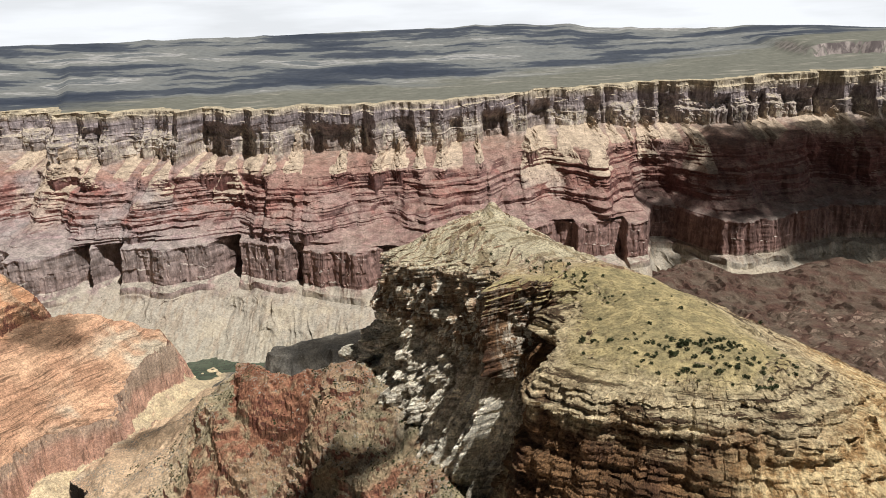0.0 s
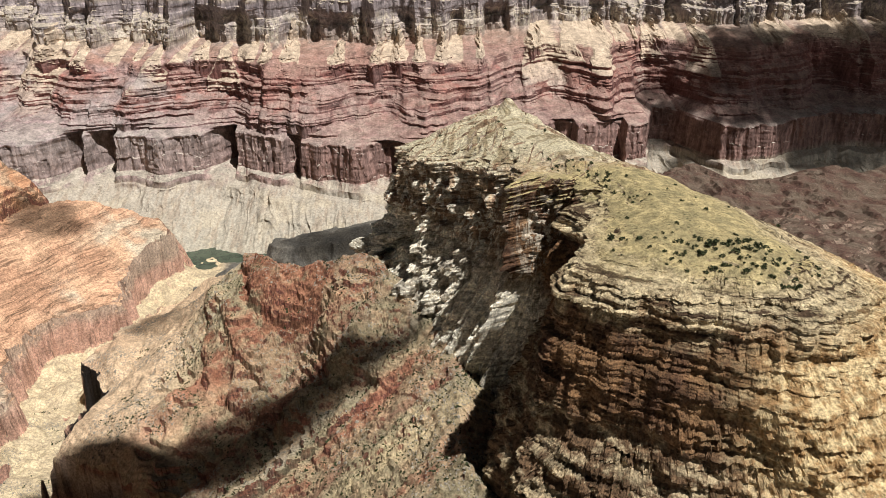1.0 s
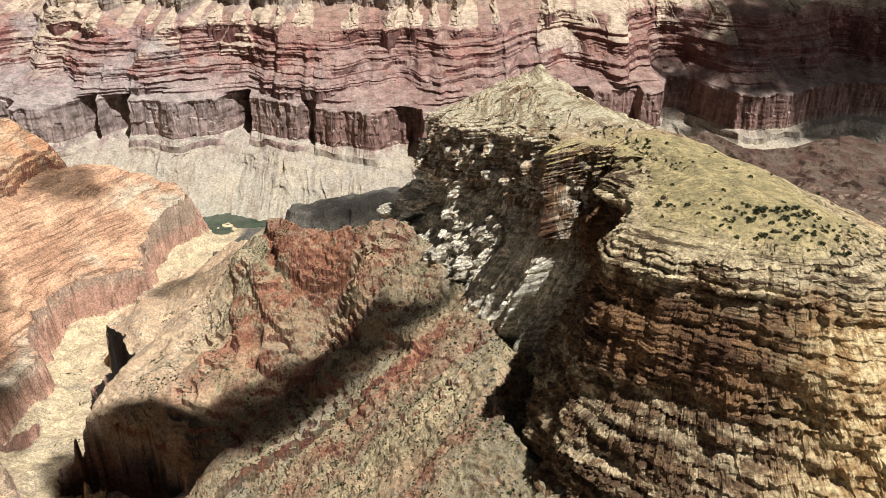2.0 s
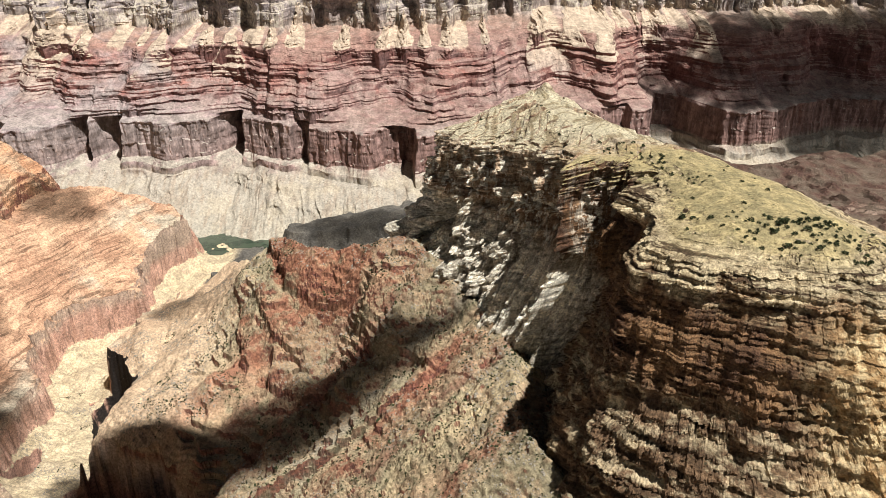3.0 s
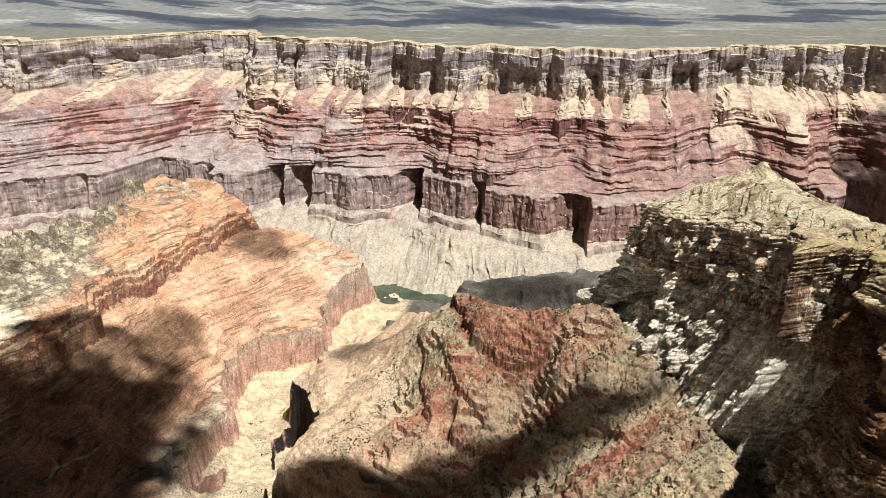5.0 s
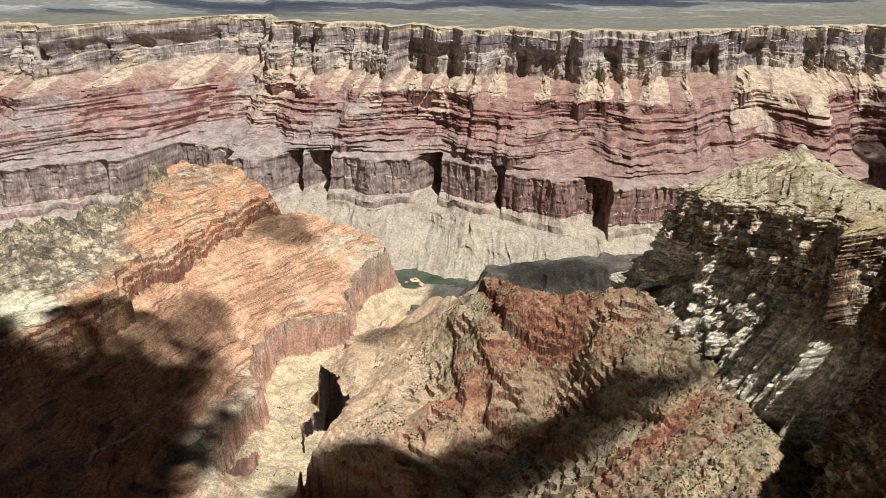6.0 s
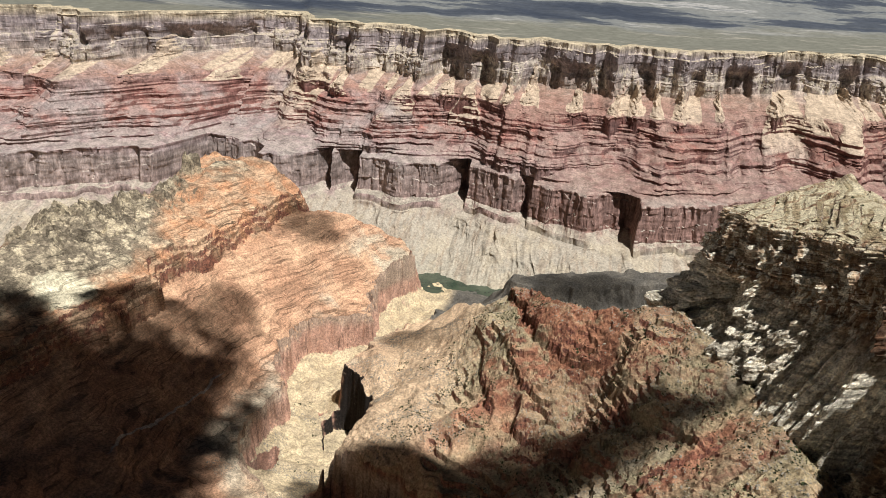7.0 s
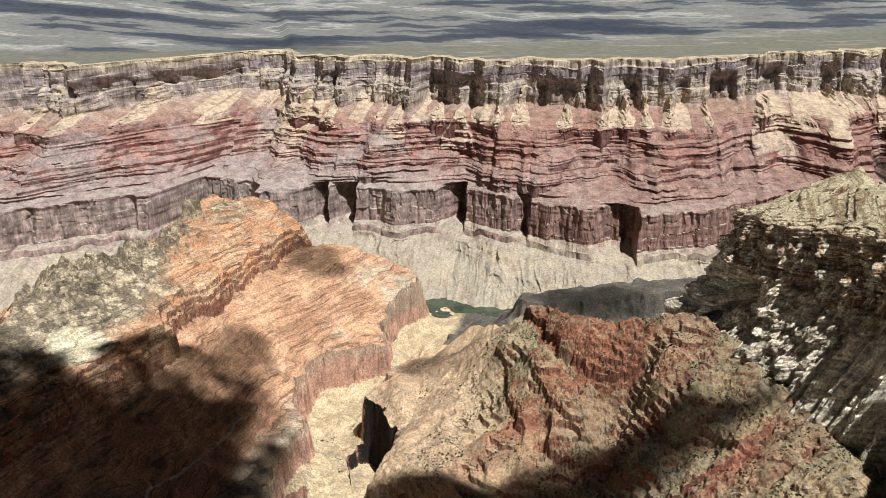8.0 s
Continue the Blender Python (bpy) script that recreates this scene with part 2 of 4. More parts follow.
    col = m.scaled(col, m.math("ADD", m.math("MULTIPLY", m.math("SUBTRACT", mottle, 1.0), m.range(below, 0.0, 1.0, 1.0, 0.4)), 1.0))
    col = m.scaled(col, m.range(m.noise(8, 6, (1, 1, 0.6), rough=0.72), 0.33, 0.67, 0.72, 1.24))
    relief = m.math("MULTIPLY", m.noise(9, 8, (1, 1, 0.6), rough=0.75), m.range(below, 0.0, 1.0, 1.0, 0.35))
    return m.finish(col, relief, 1.0, 2.8)

def butte_rock():
    m = Mat("yellow_bedded_rock")
    zw = m.math("ADD", m.z, m.math("MULTIPLY", m.math("SUBTRACT", m.noise(60, 4), 0.5), 16.0))
    f = m.math("DIVIDE", m.math("SUBTRACT", zw, 520.0), 350.0)
    brown = m.mix(m.range(m.noise(70, 5, (1, 1, 0.5)), 0.45, 0.62), (0.12, 0.062, 0.034), (0.27, 0.15, 0.07))
    ledgy = m.mix(m.range(m.noise(34, 6, (1, 1, 1.6), 0.68), 0.48, 0.58), (0.19, 0.115, 0.062), (0.54, 0.42, 0.25))
    rock = m.mix(m.range(m.math("ADD", f, m.math("MULTIPLY", m.math("SUBTRACT", m.noise(90, 4), 0.5), 0.25)), 0.44, 0.56), ledgy, brown)
    rock = m.mix(m.math("MULTIPLY", m.range(m.y, 900.0, 960.0), 0.85), rock, m.mix(m.range(m.noise(20, 5, (1, 1, 0.6)), 0.42, 0.58), (0.29, 0.18, 0.11), (0.56, 0.42, 0.27)))
    broken = m.noise(24, 6, (1, 1, 0.35), 0.7)
    pale = m.mix(m.range(broken, 0.43, 0.52), (0.48, 0.41, 0.29), (0.93, 0.84, 0.64))
    rock = m.mix(m.math("MULTIPLY", m.range(f, 0.54, 0.40), m.range(m.y, 800.0, 880.0)), rock, m.mix(m.range(broken, 0.47, 0.56), (0.40, 0.34, 0.25), (0.80, 0.71, 0.54)))
    rock = m.mix(m.math("MULTIPLY", m.range(f, 0.54, 0.42), m.range(m.y, 1090.0, 1160.0)), rock, pale)
    # a pale upright panel below the saddle
    panel = m.math("MULTIPLY", m.math("MULTIPLY", m.range(m.y, 850.0, 905.0), m.range(m.y, 1010.0, 940.0)), m.range(m.math("ADD", f, m.math("MULTIPLY", m.math("SUBTRACT", broken, 0.5), 0.5)), 0.48, 0.36))
    rock = m.mix(m.math("MULTIPLY", panel, m.range(m.noise(1.0, 5, (0.15, 0.15, 0.012), 0.7), 0.64, 0.53)), rock, (0.90, 0.82, 0.64))
    # white broken blocks in the northern cliff and down the crags under it
    white = m.math("MAXIMUM", m.range(m.noise(17, 5, (1, 1, 0.9), 0.65), 0.53, 0.58), m.range(m.noise(1.0, 5, (0.10, 0.10, 0.022), 0.7), 0.52, 0.57))
    white = m.math("MULTIPLY", white, m.math("MULTIPLY", m.range(m.y, 880.0, 930.0), m.math("MULTIPLY", m.range(m.noise(55, 3), 0.34, 0.48), m.range(m.math("ADD", f, m.math("MULTIPLY", m.math("SUBTRACT", m.noise(45, 4), 0.5), 0.5)), 0.92, 0.62, 0.25, 1.0))))
    rock = m.mix(white, rock, (0.82, 0.75, 0.58))
    beds = m.noise(1.0, 5, (0.008, 0.008, 0.17), 0.75)
    banded = m.mix(m.range(beds, 0.42, 0.47), (0.13, 0.08, 0.045), m.mix(m.range(m.noise(12, 6, (1, 1, 0.5), 0.7), 0.4, 0.6), (0.38, 0.29, 0.165), (0.62, 0.50, 0.30)))
    rock = m.mix(m.range(m.math("ADD", m.math("ADD", f, m.math("MULTIPLY", m.math("SUBTRACT", m.noise(50, 4), 0.5), 0.3)), m.range(m.y, 860.0, 960.0, 0.0, -0.3)), 0.77, 0.84), rock, banded)
    rock = m.scaled(rock, m.range(beds, 0.33, 0.67, 0.55, 1.4))
    steep = m.range(m.nz, 0.6, 0.25)
    streak = m.noise(1.0, 5, (0.12, 0.12, 0.010), 0.7)
    rock = m.mix(m.math("MULTIPLY", m.math("MULTIPLY", steep, m.range(m.y, 860.0, 930.0, 1.0, 0.4)), m.range(streak, 0.46, 0.64, 0.0, 0.6)), rock, (0.07, 0.042, 0.03))
    soil = m.mix(m.range(m.noise(16, 6), 0.4, 0.62), (0.55, 0.435, 0.21), (0.33, 0.27, 0.135))
    low = m.mix(m.range(m.noise(14, 6, rough=0.7), 0.42, 0.58), (0.46, 0.28, 0.12), (0.84, 0.64, 0.34))
    south = m.math("MULTIPLY", m.math("MULTIPLY", m.range(m.y, 800.0, 720.0), m.range(m.math("ADD", m.x, m.math("MULTIPLY", m.noise(60, 4), 120.0)), 230.0, 330.0)), m.range(m.math("ADD", f, m.math("MULTIPLY", m.x, -0.0006)), 0.70, 0.58))
    rock = m.mix(m.math("MULTIPLY", south, 0.9), rock, low)
    bare = m.math("MULTIPLY", m.range(m.y, 900.0, 980.0), m.range(m.noise(18, 5), 0.62, 0.5, 0.3, 0.9))
    col = m.mix(m.math("MULTIPLY", m.math("MULTIPLY", m.range(m.nz, 0.62, 0.80), m.range(m.math("ADD", f, m.range(m.y, 820.0, 900.0, 0.0, 0.12)), 0.885, 0.935)), m.math("SUBTRACT", 1.0, bare)), rock, soil)
    # dipping beds of the northern cap
    dip = m.t.nodes.new("ShaderNodeCombineXYZ")
    m.put(dip.inputs[0], m.math("DIVIDE", m.math("ADD", m.math("ADD", m.math("MULTIPLY", m.x, 0.45), m.math("MULTIPLY", m.y, -0.30)), m.z), 9.0))
    m.put(dip.inputs[1], m.math("DIVIDE", m.y, 150.0))
    plates = m.t.nodes.new("ShaderNodeTexNoise")
    plates.inputs["Scale"].default_value, plates.inputs["Detail"].default_value = 1.0, 4.0
    m.put(plates.inputs["Vector"], dip.outputs[0])
    tilted = m.mix(m.range(plates.outputs["Fac"], 0.42, 0.52), (0.33, 0.26, 0.15), (0.64, 0.56, 0.37))
    col = m.mix(m.math("MULTIPLY", m.math("MULTIPLY", m.range(m.y, 940.0, 1010.0), m.range(f, 0.76, 0.80)), m.range(m.nz, 0.45, 0.7, 0.0, 0.8)), col, tilted)
    scrub = m.math("MULTIPLY", m.math("MULTIPLY", m.math("ADD", m.dots(9.0, 0.2), m.dots(4.2, 0.2), clamp=True), m.range(m.nz, 0.6, 0.75)), m.range(m.noise(60, 4), 0.38, 0.62, 0.1, 0.75))
    col = m.mix(scrub, col, (0.07, 0.075, 0.035))
    col = m.scaled(col, m.range(m.noise(4, 7, rough=0.8), 0.33, 0.67, 0.42, 1.5))
    return m.finish(col, m.noise(4, 8, rough=0.8), 1.0, 2.0)


def ground_rock():
    """Peach benches in the west, tan slopes with red beds in the middle, brown hills in the east."""
    m = Mat("desert_slope_rock")
    warp = m.math("MULTIPLY", m.math("SUBTRACT", m.noise(170, 5), 0.5), 150.0)
    west = m.range(m.math("ADD", m.x, warp), -760.0, -960.0)
    peach = m.mix(m.range(m.noise(120, 5), 0.38, 0.62), (0.90, 0.555, 0.335), (0.72, 0.41, 0.245))
    peach = m.mix(m.math("MULTIPLY", m.range(m.noise(160, 4, (1, 1, 0.2)), 0.5, 0.64), m.range(m.x, -1120.0, -1020.0)), peach, (0.78, 0.64, 0.45))
    zb = m.math("ADD", m.z, m.math("MULTIPLY", m.math("SUBTRACT", m.noise(90, 4), 0.5), 50.0))
    crest = m.mix(m.range(m.noise(34, 6, rough=0.7), 0.46, 0.60), (0.32, 0.26, 0.18), (0.84, 0.70, 0.47))
    orange = m.mix(m.range(m.noise(60, 5), 0.4, 0.6), (0.80, 0.42, 0.225), (0.82, 0.54, 0.33))
    high = m.mix(m.range(zb, 340.0, 365.0), peach, m.mix(m.range(m.math("ADD", zb, m.math("MULTIPLY", m.range(m.y, 1650.0, 1450.0), 45.0)), 455.0, 490.0), orange, crest))
    sx, sy = m.math("DIVIDE", m.math("ADD", m.x, 1400.0), 62.0), m.math("DIVIDE", m.math("ADD", m.y, -1165.0), 72.0)
    sand = m.math("ADD", m.math("ADD", m.math("MULTIPLY", sx, sx), m.math("MULTIPLY", sy, sy)), m.math("MULTIPLY", m.math("SUBTRACT", m.noise(40, 5), 0.5), 1.6))
    high = m.mix(m.range(sand, 1.0, 0.65), high, (0.98, 0.87, 0.60))
    beds = m.noise(1.0, 5, (0.005, 0.005, 0.16), 0.75)
    high = m.scaled(high, m.range(beds, 0.34, 0.66, 0.72, 1.2))
    # thin dark bed lines: crevices, and overhang shadow put into the colour
    thin = m.range(m.noise(1.0, 4, (0.006, 0.006, 0.30), 0.6), 0.36, 0.47, 0.5, 1.0)
    high = m.mix(m.math("MULTIPLY", m.range(zb, 350.0, 372.0), m.range(m.math("ADD", m.x, 0.0), -1460.0, -1400.0)), high, m.scaled(high, thin))
    line = m.range(m.noise(1.0, 4, (0.010, 0.010, 0.24), 0.6), 0.38, 0.45, 0.50, 1.0)
    high = m.mix(m.range(m.noise(120, 4), 0.36, 0.50), high, m.scaled(high, line))
    # a pale vein across the lower bench
    vein = m.math("ABSOLUTE", m.math("ADD", m.math("ADD", m.x, m.math("MULTIPLY", m.y, -0.066)), m.math("ADD", m.math("MULTIPLY", m.noise(110, 3), 70.0), 1165.0)))
    vein = m.math("MULTIPLY", m.range(vein, 3.8, 2.0), m.math("MULTIPLY", m.range(m.y, 900.0, 940.0), m.range(m.y, 1290.0, 1260.0)))
    high = m.mix(m.math("MULTIPLY", vein, 0.85), high, (0.96, 0.86, 0.72))
    # beds that stand on edge in the middle: their strike runs east-north-east
    tan, green, red = (0.78, 0.545, 0.32), (0.58, 0.48, 0.285), (0.60, 0.28, 0.165)
    strike = m.math("ADD", m.math("ADD", m.math("MULTIPLY", m.x, -0.55), m.math("MULTIPLY", m.y, 0.83)), m.math("MULTIPLY", m.math("SUBTRACT", m.noise(75, 5, rough=0.65), 0.5), 75.0))
    brick, cream, pale = (0.50, 0.28, 0.175), (0.84, 0.66, 0.38), (0.70, 0.58, 0.40)
    beds_at = [(600, green), (640, red), (672, tan), (700, cream), (730, cream), (748, green), (775, brick), (798, tan), (818, red), (838, red), (850, tan), (870, green), (905, pale), (925, tan), (955, green), (985, brick),
               (1030, red), (1060, tan), (1100, brick), (1130, tan), (1185, red), (1240, red), (1262, tan), (1300, green)]
    mid = m.ramp(m.math("DIVIDE", m.math("SUBTRACT", strike, 580.0), 740.0), [((v - 580) / 740, col) for v, col in beds_at])
    mid = m.mix(m.range(m.noise(55, 6, rough=0.7), 0.47, 0.56, 0.0, 0.85), mid, m.mix(m.range(m.noise(30, 5), 0.4, 0.6), tan, green))
    mid = m.mix(m.range(m.math("ADD", m.x, warp), -480.0, -640.0), mid, (0.90, 0.64, 0.40))
    mid = m.mix(m.range(m.noise(22, 6), 0.52, 0.68, 0.0, 0.4), mid, (0.60, 0.47, 0.30))
    east = m.mix(m.range(m.noise(70, 5), 0.35, 0.65), (0.19, 0.105, 0.075), (0.27, 0.20, 0.14))
    mid = m.mix(m.range(m.math("ADD", m.x, warp), 180.0, 320.0), mid, east)
    mid = m.mix(m.range(m.math("ADD", m.stored("fan"), m.math("MULTIPLY", m.math("SUBTRACT", m.noise(26, 5), 0.5), 1.2)), 0.5, 0.8), mid, m.mix(m.range(m.noise(14, 5), 0.4, 0.6), (0.62, 0.30, 0.17), (0.44, 0.19, 0.11)))
    mid = m.mix(m.range(m.math("ADD", m.x, warp), -600.0, -420.0), mid, m.scaled(mid, 0.78))
    col = m.mix(west, mid, high)
    cliff = m.mix(m.range(m.noise(1.0, 6, (0.05, 0.05, 0.012), 0.7), 0.42, 0.66), (0.86, 0.52, 0.38), (0.62, 0.35, 0.25))
    scarp = m.mix(m.range(m.noise(9, 5, (1, 1, 2)), 0.42, 0.58), (0.42, 0.17, 0.11), (0.20, 0.085, 0.065))
    cliff = m.mix(m.math("MULTIPLY", m.range(m.math("ADD", m.z, m.math("MULTIPLY", m.noise(40, 4), 40.0)), 160.0, 190.0), 0.8), cliff, (0.62, 0.48, 0.35))
    crack = m.range(m.noise(1.0, 4, (0.11, 0.11, 0.008), 0.6), 0.56, 0.66)
    cliff = m.mix(m.math("MULTIPLY", crack, 0.7), cliff, (0.16, 0.09, 0.07))
    ruddy = m.mix(m.range(m.noise(46, 5), 0.42, 0.58), m.scaled(col, 0.62), scarp)
    cliff = m.mix(m.range(m.z, 215.0, 250.0), cliff, ruddy)
    cliff = m.mix(m.math("MULTIPLY", m.range(m.z, 420.0, 455.0), west), cliff, m.scaled(crest, 0.85))
    col = m.mix(m.math("MULTIPLY", m.range(m.nz, 0.58, 0.30), 0.9), col, cliff)
    # steep walls of the gorge's hollow, painted black for its deep shade
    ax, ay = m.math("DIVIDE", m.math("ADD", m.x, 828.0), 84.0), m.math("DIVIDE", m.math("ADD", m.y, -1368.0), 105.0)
    alcove_shade = m.math("ADD", m.math("ADD", m.math("MULTIPLY", ax, ax), m.math("MULTIPLY", ay, ay)), m.math("MULTIPLY", m.math("SUBTRACT", m.noise(30, 5), 0.5), 1.2))
    col = m.mix(m.math("MULTIPLY", m.range(alcove_shade, 1.0, 0.7), m.range(m.nz, 0.75, 0.45)), col, (0.045, 0.036, 0.03))
    low = m.mix(m.range(m.noise(30, 5), 0.4, 0.6), (0.88, 0.70, 0.43), (0.72, 0.57, 0.36))
    col = m.mix(m.math("MULTIPLY", m.range(m.z, 170.0, 125.0), m.range(m.nz, 0.35, 0.6)), col, low)
    # grey hills by the river, their cloud shadow darkened into the colour
    grey = m.mix(m.range(m.noise(50, 5), 0.4, 0.6), (0.16, 0.145, 0.12), (0.22, 0.195, 0.155))
    col = m.mix(m.math("MULTIPLY", m.range(m.y, 1775.0, 1805.0), m.math("MULTIPLY", m.range(m.x, -790.0, -745.0), m.range(m.x, 300.0, 200.0))), col, grey)
    scrub = m.math("MULTIPLY", m.math("ADD", m.dots(8.0, 0.2), m.dots(4.5, 0.17), clamp=True), m.range(m.noise(50, 4), 0.40, 0.6, 0.15, 1.0))
    col = m.mix(m.math("MULTIPLY", scrub, m.range(m.x, -950.0, -700.0, 0.28, 0.5)), col, (0.12, 0.10, 0.06))
    pebble = m.math("MULTIPLY", m.dots(6.3, 0.17), m.range(m.noise(34, 4), 0.48, 0.6))
    col = m.mix(m.math("MULTIPLY", pebble, m.range(m.x, -950.0, -700.0, 0.15, 0.8)), col, (0.60, 0.53, 0.42))
    col = m.scaled(m.scaled(col, m.range(m.noise(42, 6, rough=0.72), 0.32, 0.68, 0.64, 1.0)), m.range(m.noise(5, 6, rough=0.72), 0.34, 0.66, 0.62, 1.36))
    return m.finish(col, m.math("MULTIPLY", m.noise(5, 8, rough=0.8), m.range(m.x, -1000.0, -800.0, 0.7, 1.0)), 1.0, 2.6)


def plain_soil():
    """The high desert: olive scrub, pale washes, dark belts painted in for cloud shadow."""
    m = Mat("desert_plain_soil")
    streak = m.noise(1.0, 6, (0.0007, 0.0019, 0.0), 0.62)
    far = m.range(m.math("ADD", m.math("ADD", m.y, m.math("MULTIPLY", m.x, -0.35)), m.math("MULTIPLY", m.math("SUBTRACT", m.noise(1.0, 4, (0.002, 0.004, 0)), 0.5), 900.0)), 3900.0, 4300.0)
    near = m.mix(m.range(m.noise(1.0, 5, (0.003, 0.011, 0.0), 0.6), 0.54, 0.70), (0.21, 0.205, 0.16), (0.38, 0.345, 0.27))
    # cloud-shadow bands over the far plain, put into the soil colour
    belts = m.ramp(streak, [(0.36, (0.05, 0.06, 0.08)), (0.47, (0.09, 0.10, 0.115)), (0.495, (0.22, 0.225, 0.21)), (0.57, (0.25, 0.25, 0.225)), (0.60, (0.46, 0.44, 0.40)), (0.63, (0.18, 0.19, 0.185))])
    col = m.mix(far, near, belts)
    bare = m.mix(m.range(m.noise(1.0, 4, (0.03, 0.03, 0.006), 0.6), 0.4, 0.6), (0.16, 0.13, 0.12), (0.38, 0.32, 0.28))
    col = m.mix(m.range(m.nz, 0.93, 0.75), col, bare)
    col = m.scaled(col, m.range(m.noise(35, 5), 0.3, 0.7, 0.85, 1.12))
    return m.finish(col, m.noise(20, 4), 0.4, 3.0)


def water():
    m = Mat("green_river_water", 0.12)
    m.bsdf.inputs["Specular IOR Level"].default_value = 0.5
    col = m.mix(m.range(m.noise(40, 3), 0.35, 0.65), (0.05, 0.075, 0.048), (0.08, 0.105, 0.066))
    return m.finish(col, m.noise(3, 3), 0.1, 0.2)


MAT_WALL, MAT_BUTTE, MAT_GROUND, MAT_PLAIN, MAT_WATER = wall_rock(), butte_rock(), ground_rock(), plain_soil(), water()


# ---- the far canyon wall and the plain above it ----
def along(x, pts):
    xs, ys = zip(*pts)
    return np.interp(x, xs, ys)


RIM = [(-3900, 2300), (-2900, 2500), (-2300, 2800), (-1960, 3290), (-1850, 3300), (-1620, 3050), (-1220, 3080), (-700, 3130), (-290, 3200), (50, 3270),
       (420, 3400), (900, 3560), (1250, 3430), (1600, 3560), (2000, 3520), (2900, 3500)]
LIP = [(-3900, 1750), (-2600, 2050), (-2250, 2280), (-2010, 2380), (-1960, 2700), (-1750, 2680), (-1660, 2540), (-1420, 2620), (-1240, 2730), (-1000, 2700),
       (-856, 2740), (-655, 2650), (-440, 2670), (-190, 2600), (0, 2600), (350, 2800), (700, 2870), (780, 2900), (860, 3170), (960, 3150), (1080, 2860),
       (1300, 2960), (1563, 3120), (1900, 3170), (2900, 3100)]
ALCOVES = [(-1690, 40, 130), (-1430, 32, 110), (-1325, 36, 120), (-875, 36, 120), (-225, 56, 140), (-600, 22, 50), (420, 60, 90), (640, 50, 80)]


def lean(u, seed, fall):
    """Bays of a cliff, 0 to 1: long sides turned west, short ones east; uneven in width and depth."""
    u = u + 0.45 * noise2(u * 1.3, 0.5 + 0 * u, seed)
    k = np.floor(u)
    f = u - k
    return (0.55 + 0.45 * lattice(k, 0 * k, 0 * k, seed)) * np.where(f < 1 - fall, f / (1 - fall), (1 - f) / fall)


def rim_height(x):
    return 850 + 0.035 * np.maximum(x, 0) - 0.012 * np.maximum(-1500 - x, 0)


def rim_line(x):
    bays = 230 * lean(x / 330, 40, 0.25) * (0.5 + 0.5 * smooth(noise2(x / 500, 0.2 + 0 * x, 42), -0.5, 0.2)) + 88 * lean(x / 125, 41, 0.36) + 15 * lean(x / 47, 44, 0.45)
    return along(x, RIM) + 60 * fbm2(x / 260, 0.3 + 0 * x, 2, 11) + 130 - bays


def lip_line(x):
    y = along(x, LIP) + 58 * fbm2(x / 230, 5.3 + 0 * x, 3, 21) + 22 * (ridge2(x / 60, 2.1 + 0 * x, 2, 25) - 0.5)
    return y


def alcoves(x):
    return sum(depth * smooth(x - at, -3.2 * width, 0.5 * width) ** 1.5 * (1 - smooth(x - at, width * 0.75, width * 1.0)) for at, width, depth in ALCOVES)


def wall_profile():
    """Stops down the wall: share of the way from rim to lip, metres out, height, metres between rows."""
    stops = [(0, 70, 852, 12), (0, 0, 850, 12), (0, -5, 847, 2.5), (0, -9, 838, 2.5), (0, -14, 834, 3), (0, -26, 738, 4), (0.006, -32, 732, 4), (0.01, -40, 674, 4), (0.07, -52, 650, 4)]
    stops += [(0.20, -56, 618, 2.6)]
    stops += [(1, 0, 379, 3), (1, -6, 371, 3), (1, -20, 243, 4), (1, -52, 229, 5), (1, -58, 206, 4), (1, -140, 168, 5), (1, -310, 84, 5), (1, -372, 54, 6), (1, -410, 46, 8), (1, -500, 32, 12)]
    return stops


# the red beds' cliffs: height of the middle, half thickness, how often it stands free of debris
RISERS = [(590, 17, 0.8), (563, 4, 0.35), (550, 6, 0.5), (537, 3, 0.25), (523, 8, 0.6), (508, 3, 0.35), (497, 4, 0.4), (483, 8, 0.55), (468, 3, 0.3), (454, 7, 0.5), (440, 3, 0.25), (427, 4.5, 0.35), (411, 3, 0.1), (398, 3.5, 0.1)]


def red_bed_share(x, z):
    """The way from rim to lip at each height of the red beds: steep where a bed crops out, gentle on the benches between."""
    rows = np.linspace(618, 379, 240)[:, None]
    run = 0.8 + 1.0 * smooth(rows, 445, 392) + 0.5 * smooth(noise2(x[None, :] / 140, rows / 40, 90), -0.2, 0.6)
    for k, (mid, half, often) in enumerate(RISERS):
        free = smooth(noise2(x / 170 + 7.7 * k, 0.3 + 0 * x, 300 + k) + 0.35 * noise2(x / 38, 0.7 * k + 0 * x, 330 + k), -0.15 - 0.9 * often, 0.35 - 0.9 * often)[None, :]
        at = mid + 3.5 * noise2(x / 120, 1.1 * k + 0 * x, 360 + k)[None, :]
        run = run * (1 - 0.97 * free * (1 - smooth(np.abs(rows - at), half * 0.85, half * 1.15)))
    run = np.concatenate([np.zeros((1, len(x))), np.cumsum(run[1:] + 0.02, axis=0)])
    run = 0.2 + 0.8 * run / run[-1:]
    u = np.clip((618 - z[:, 0]) / 239 * 239, 0, 239)
    k = np.minimum(u.astype(int), 238)
    t = (u - k)[:, None]
    return run[k] * (1 - t) + run[k + 1] * t


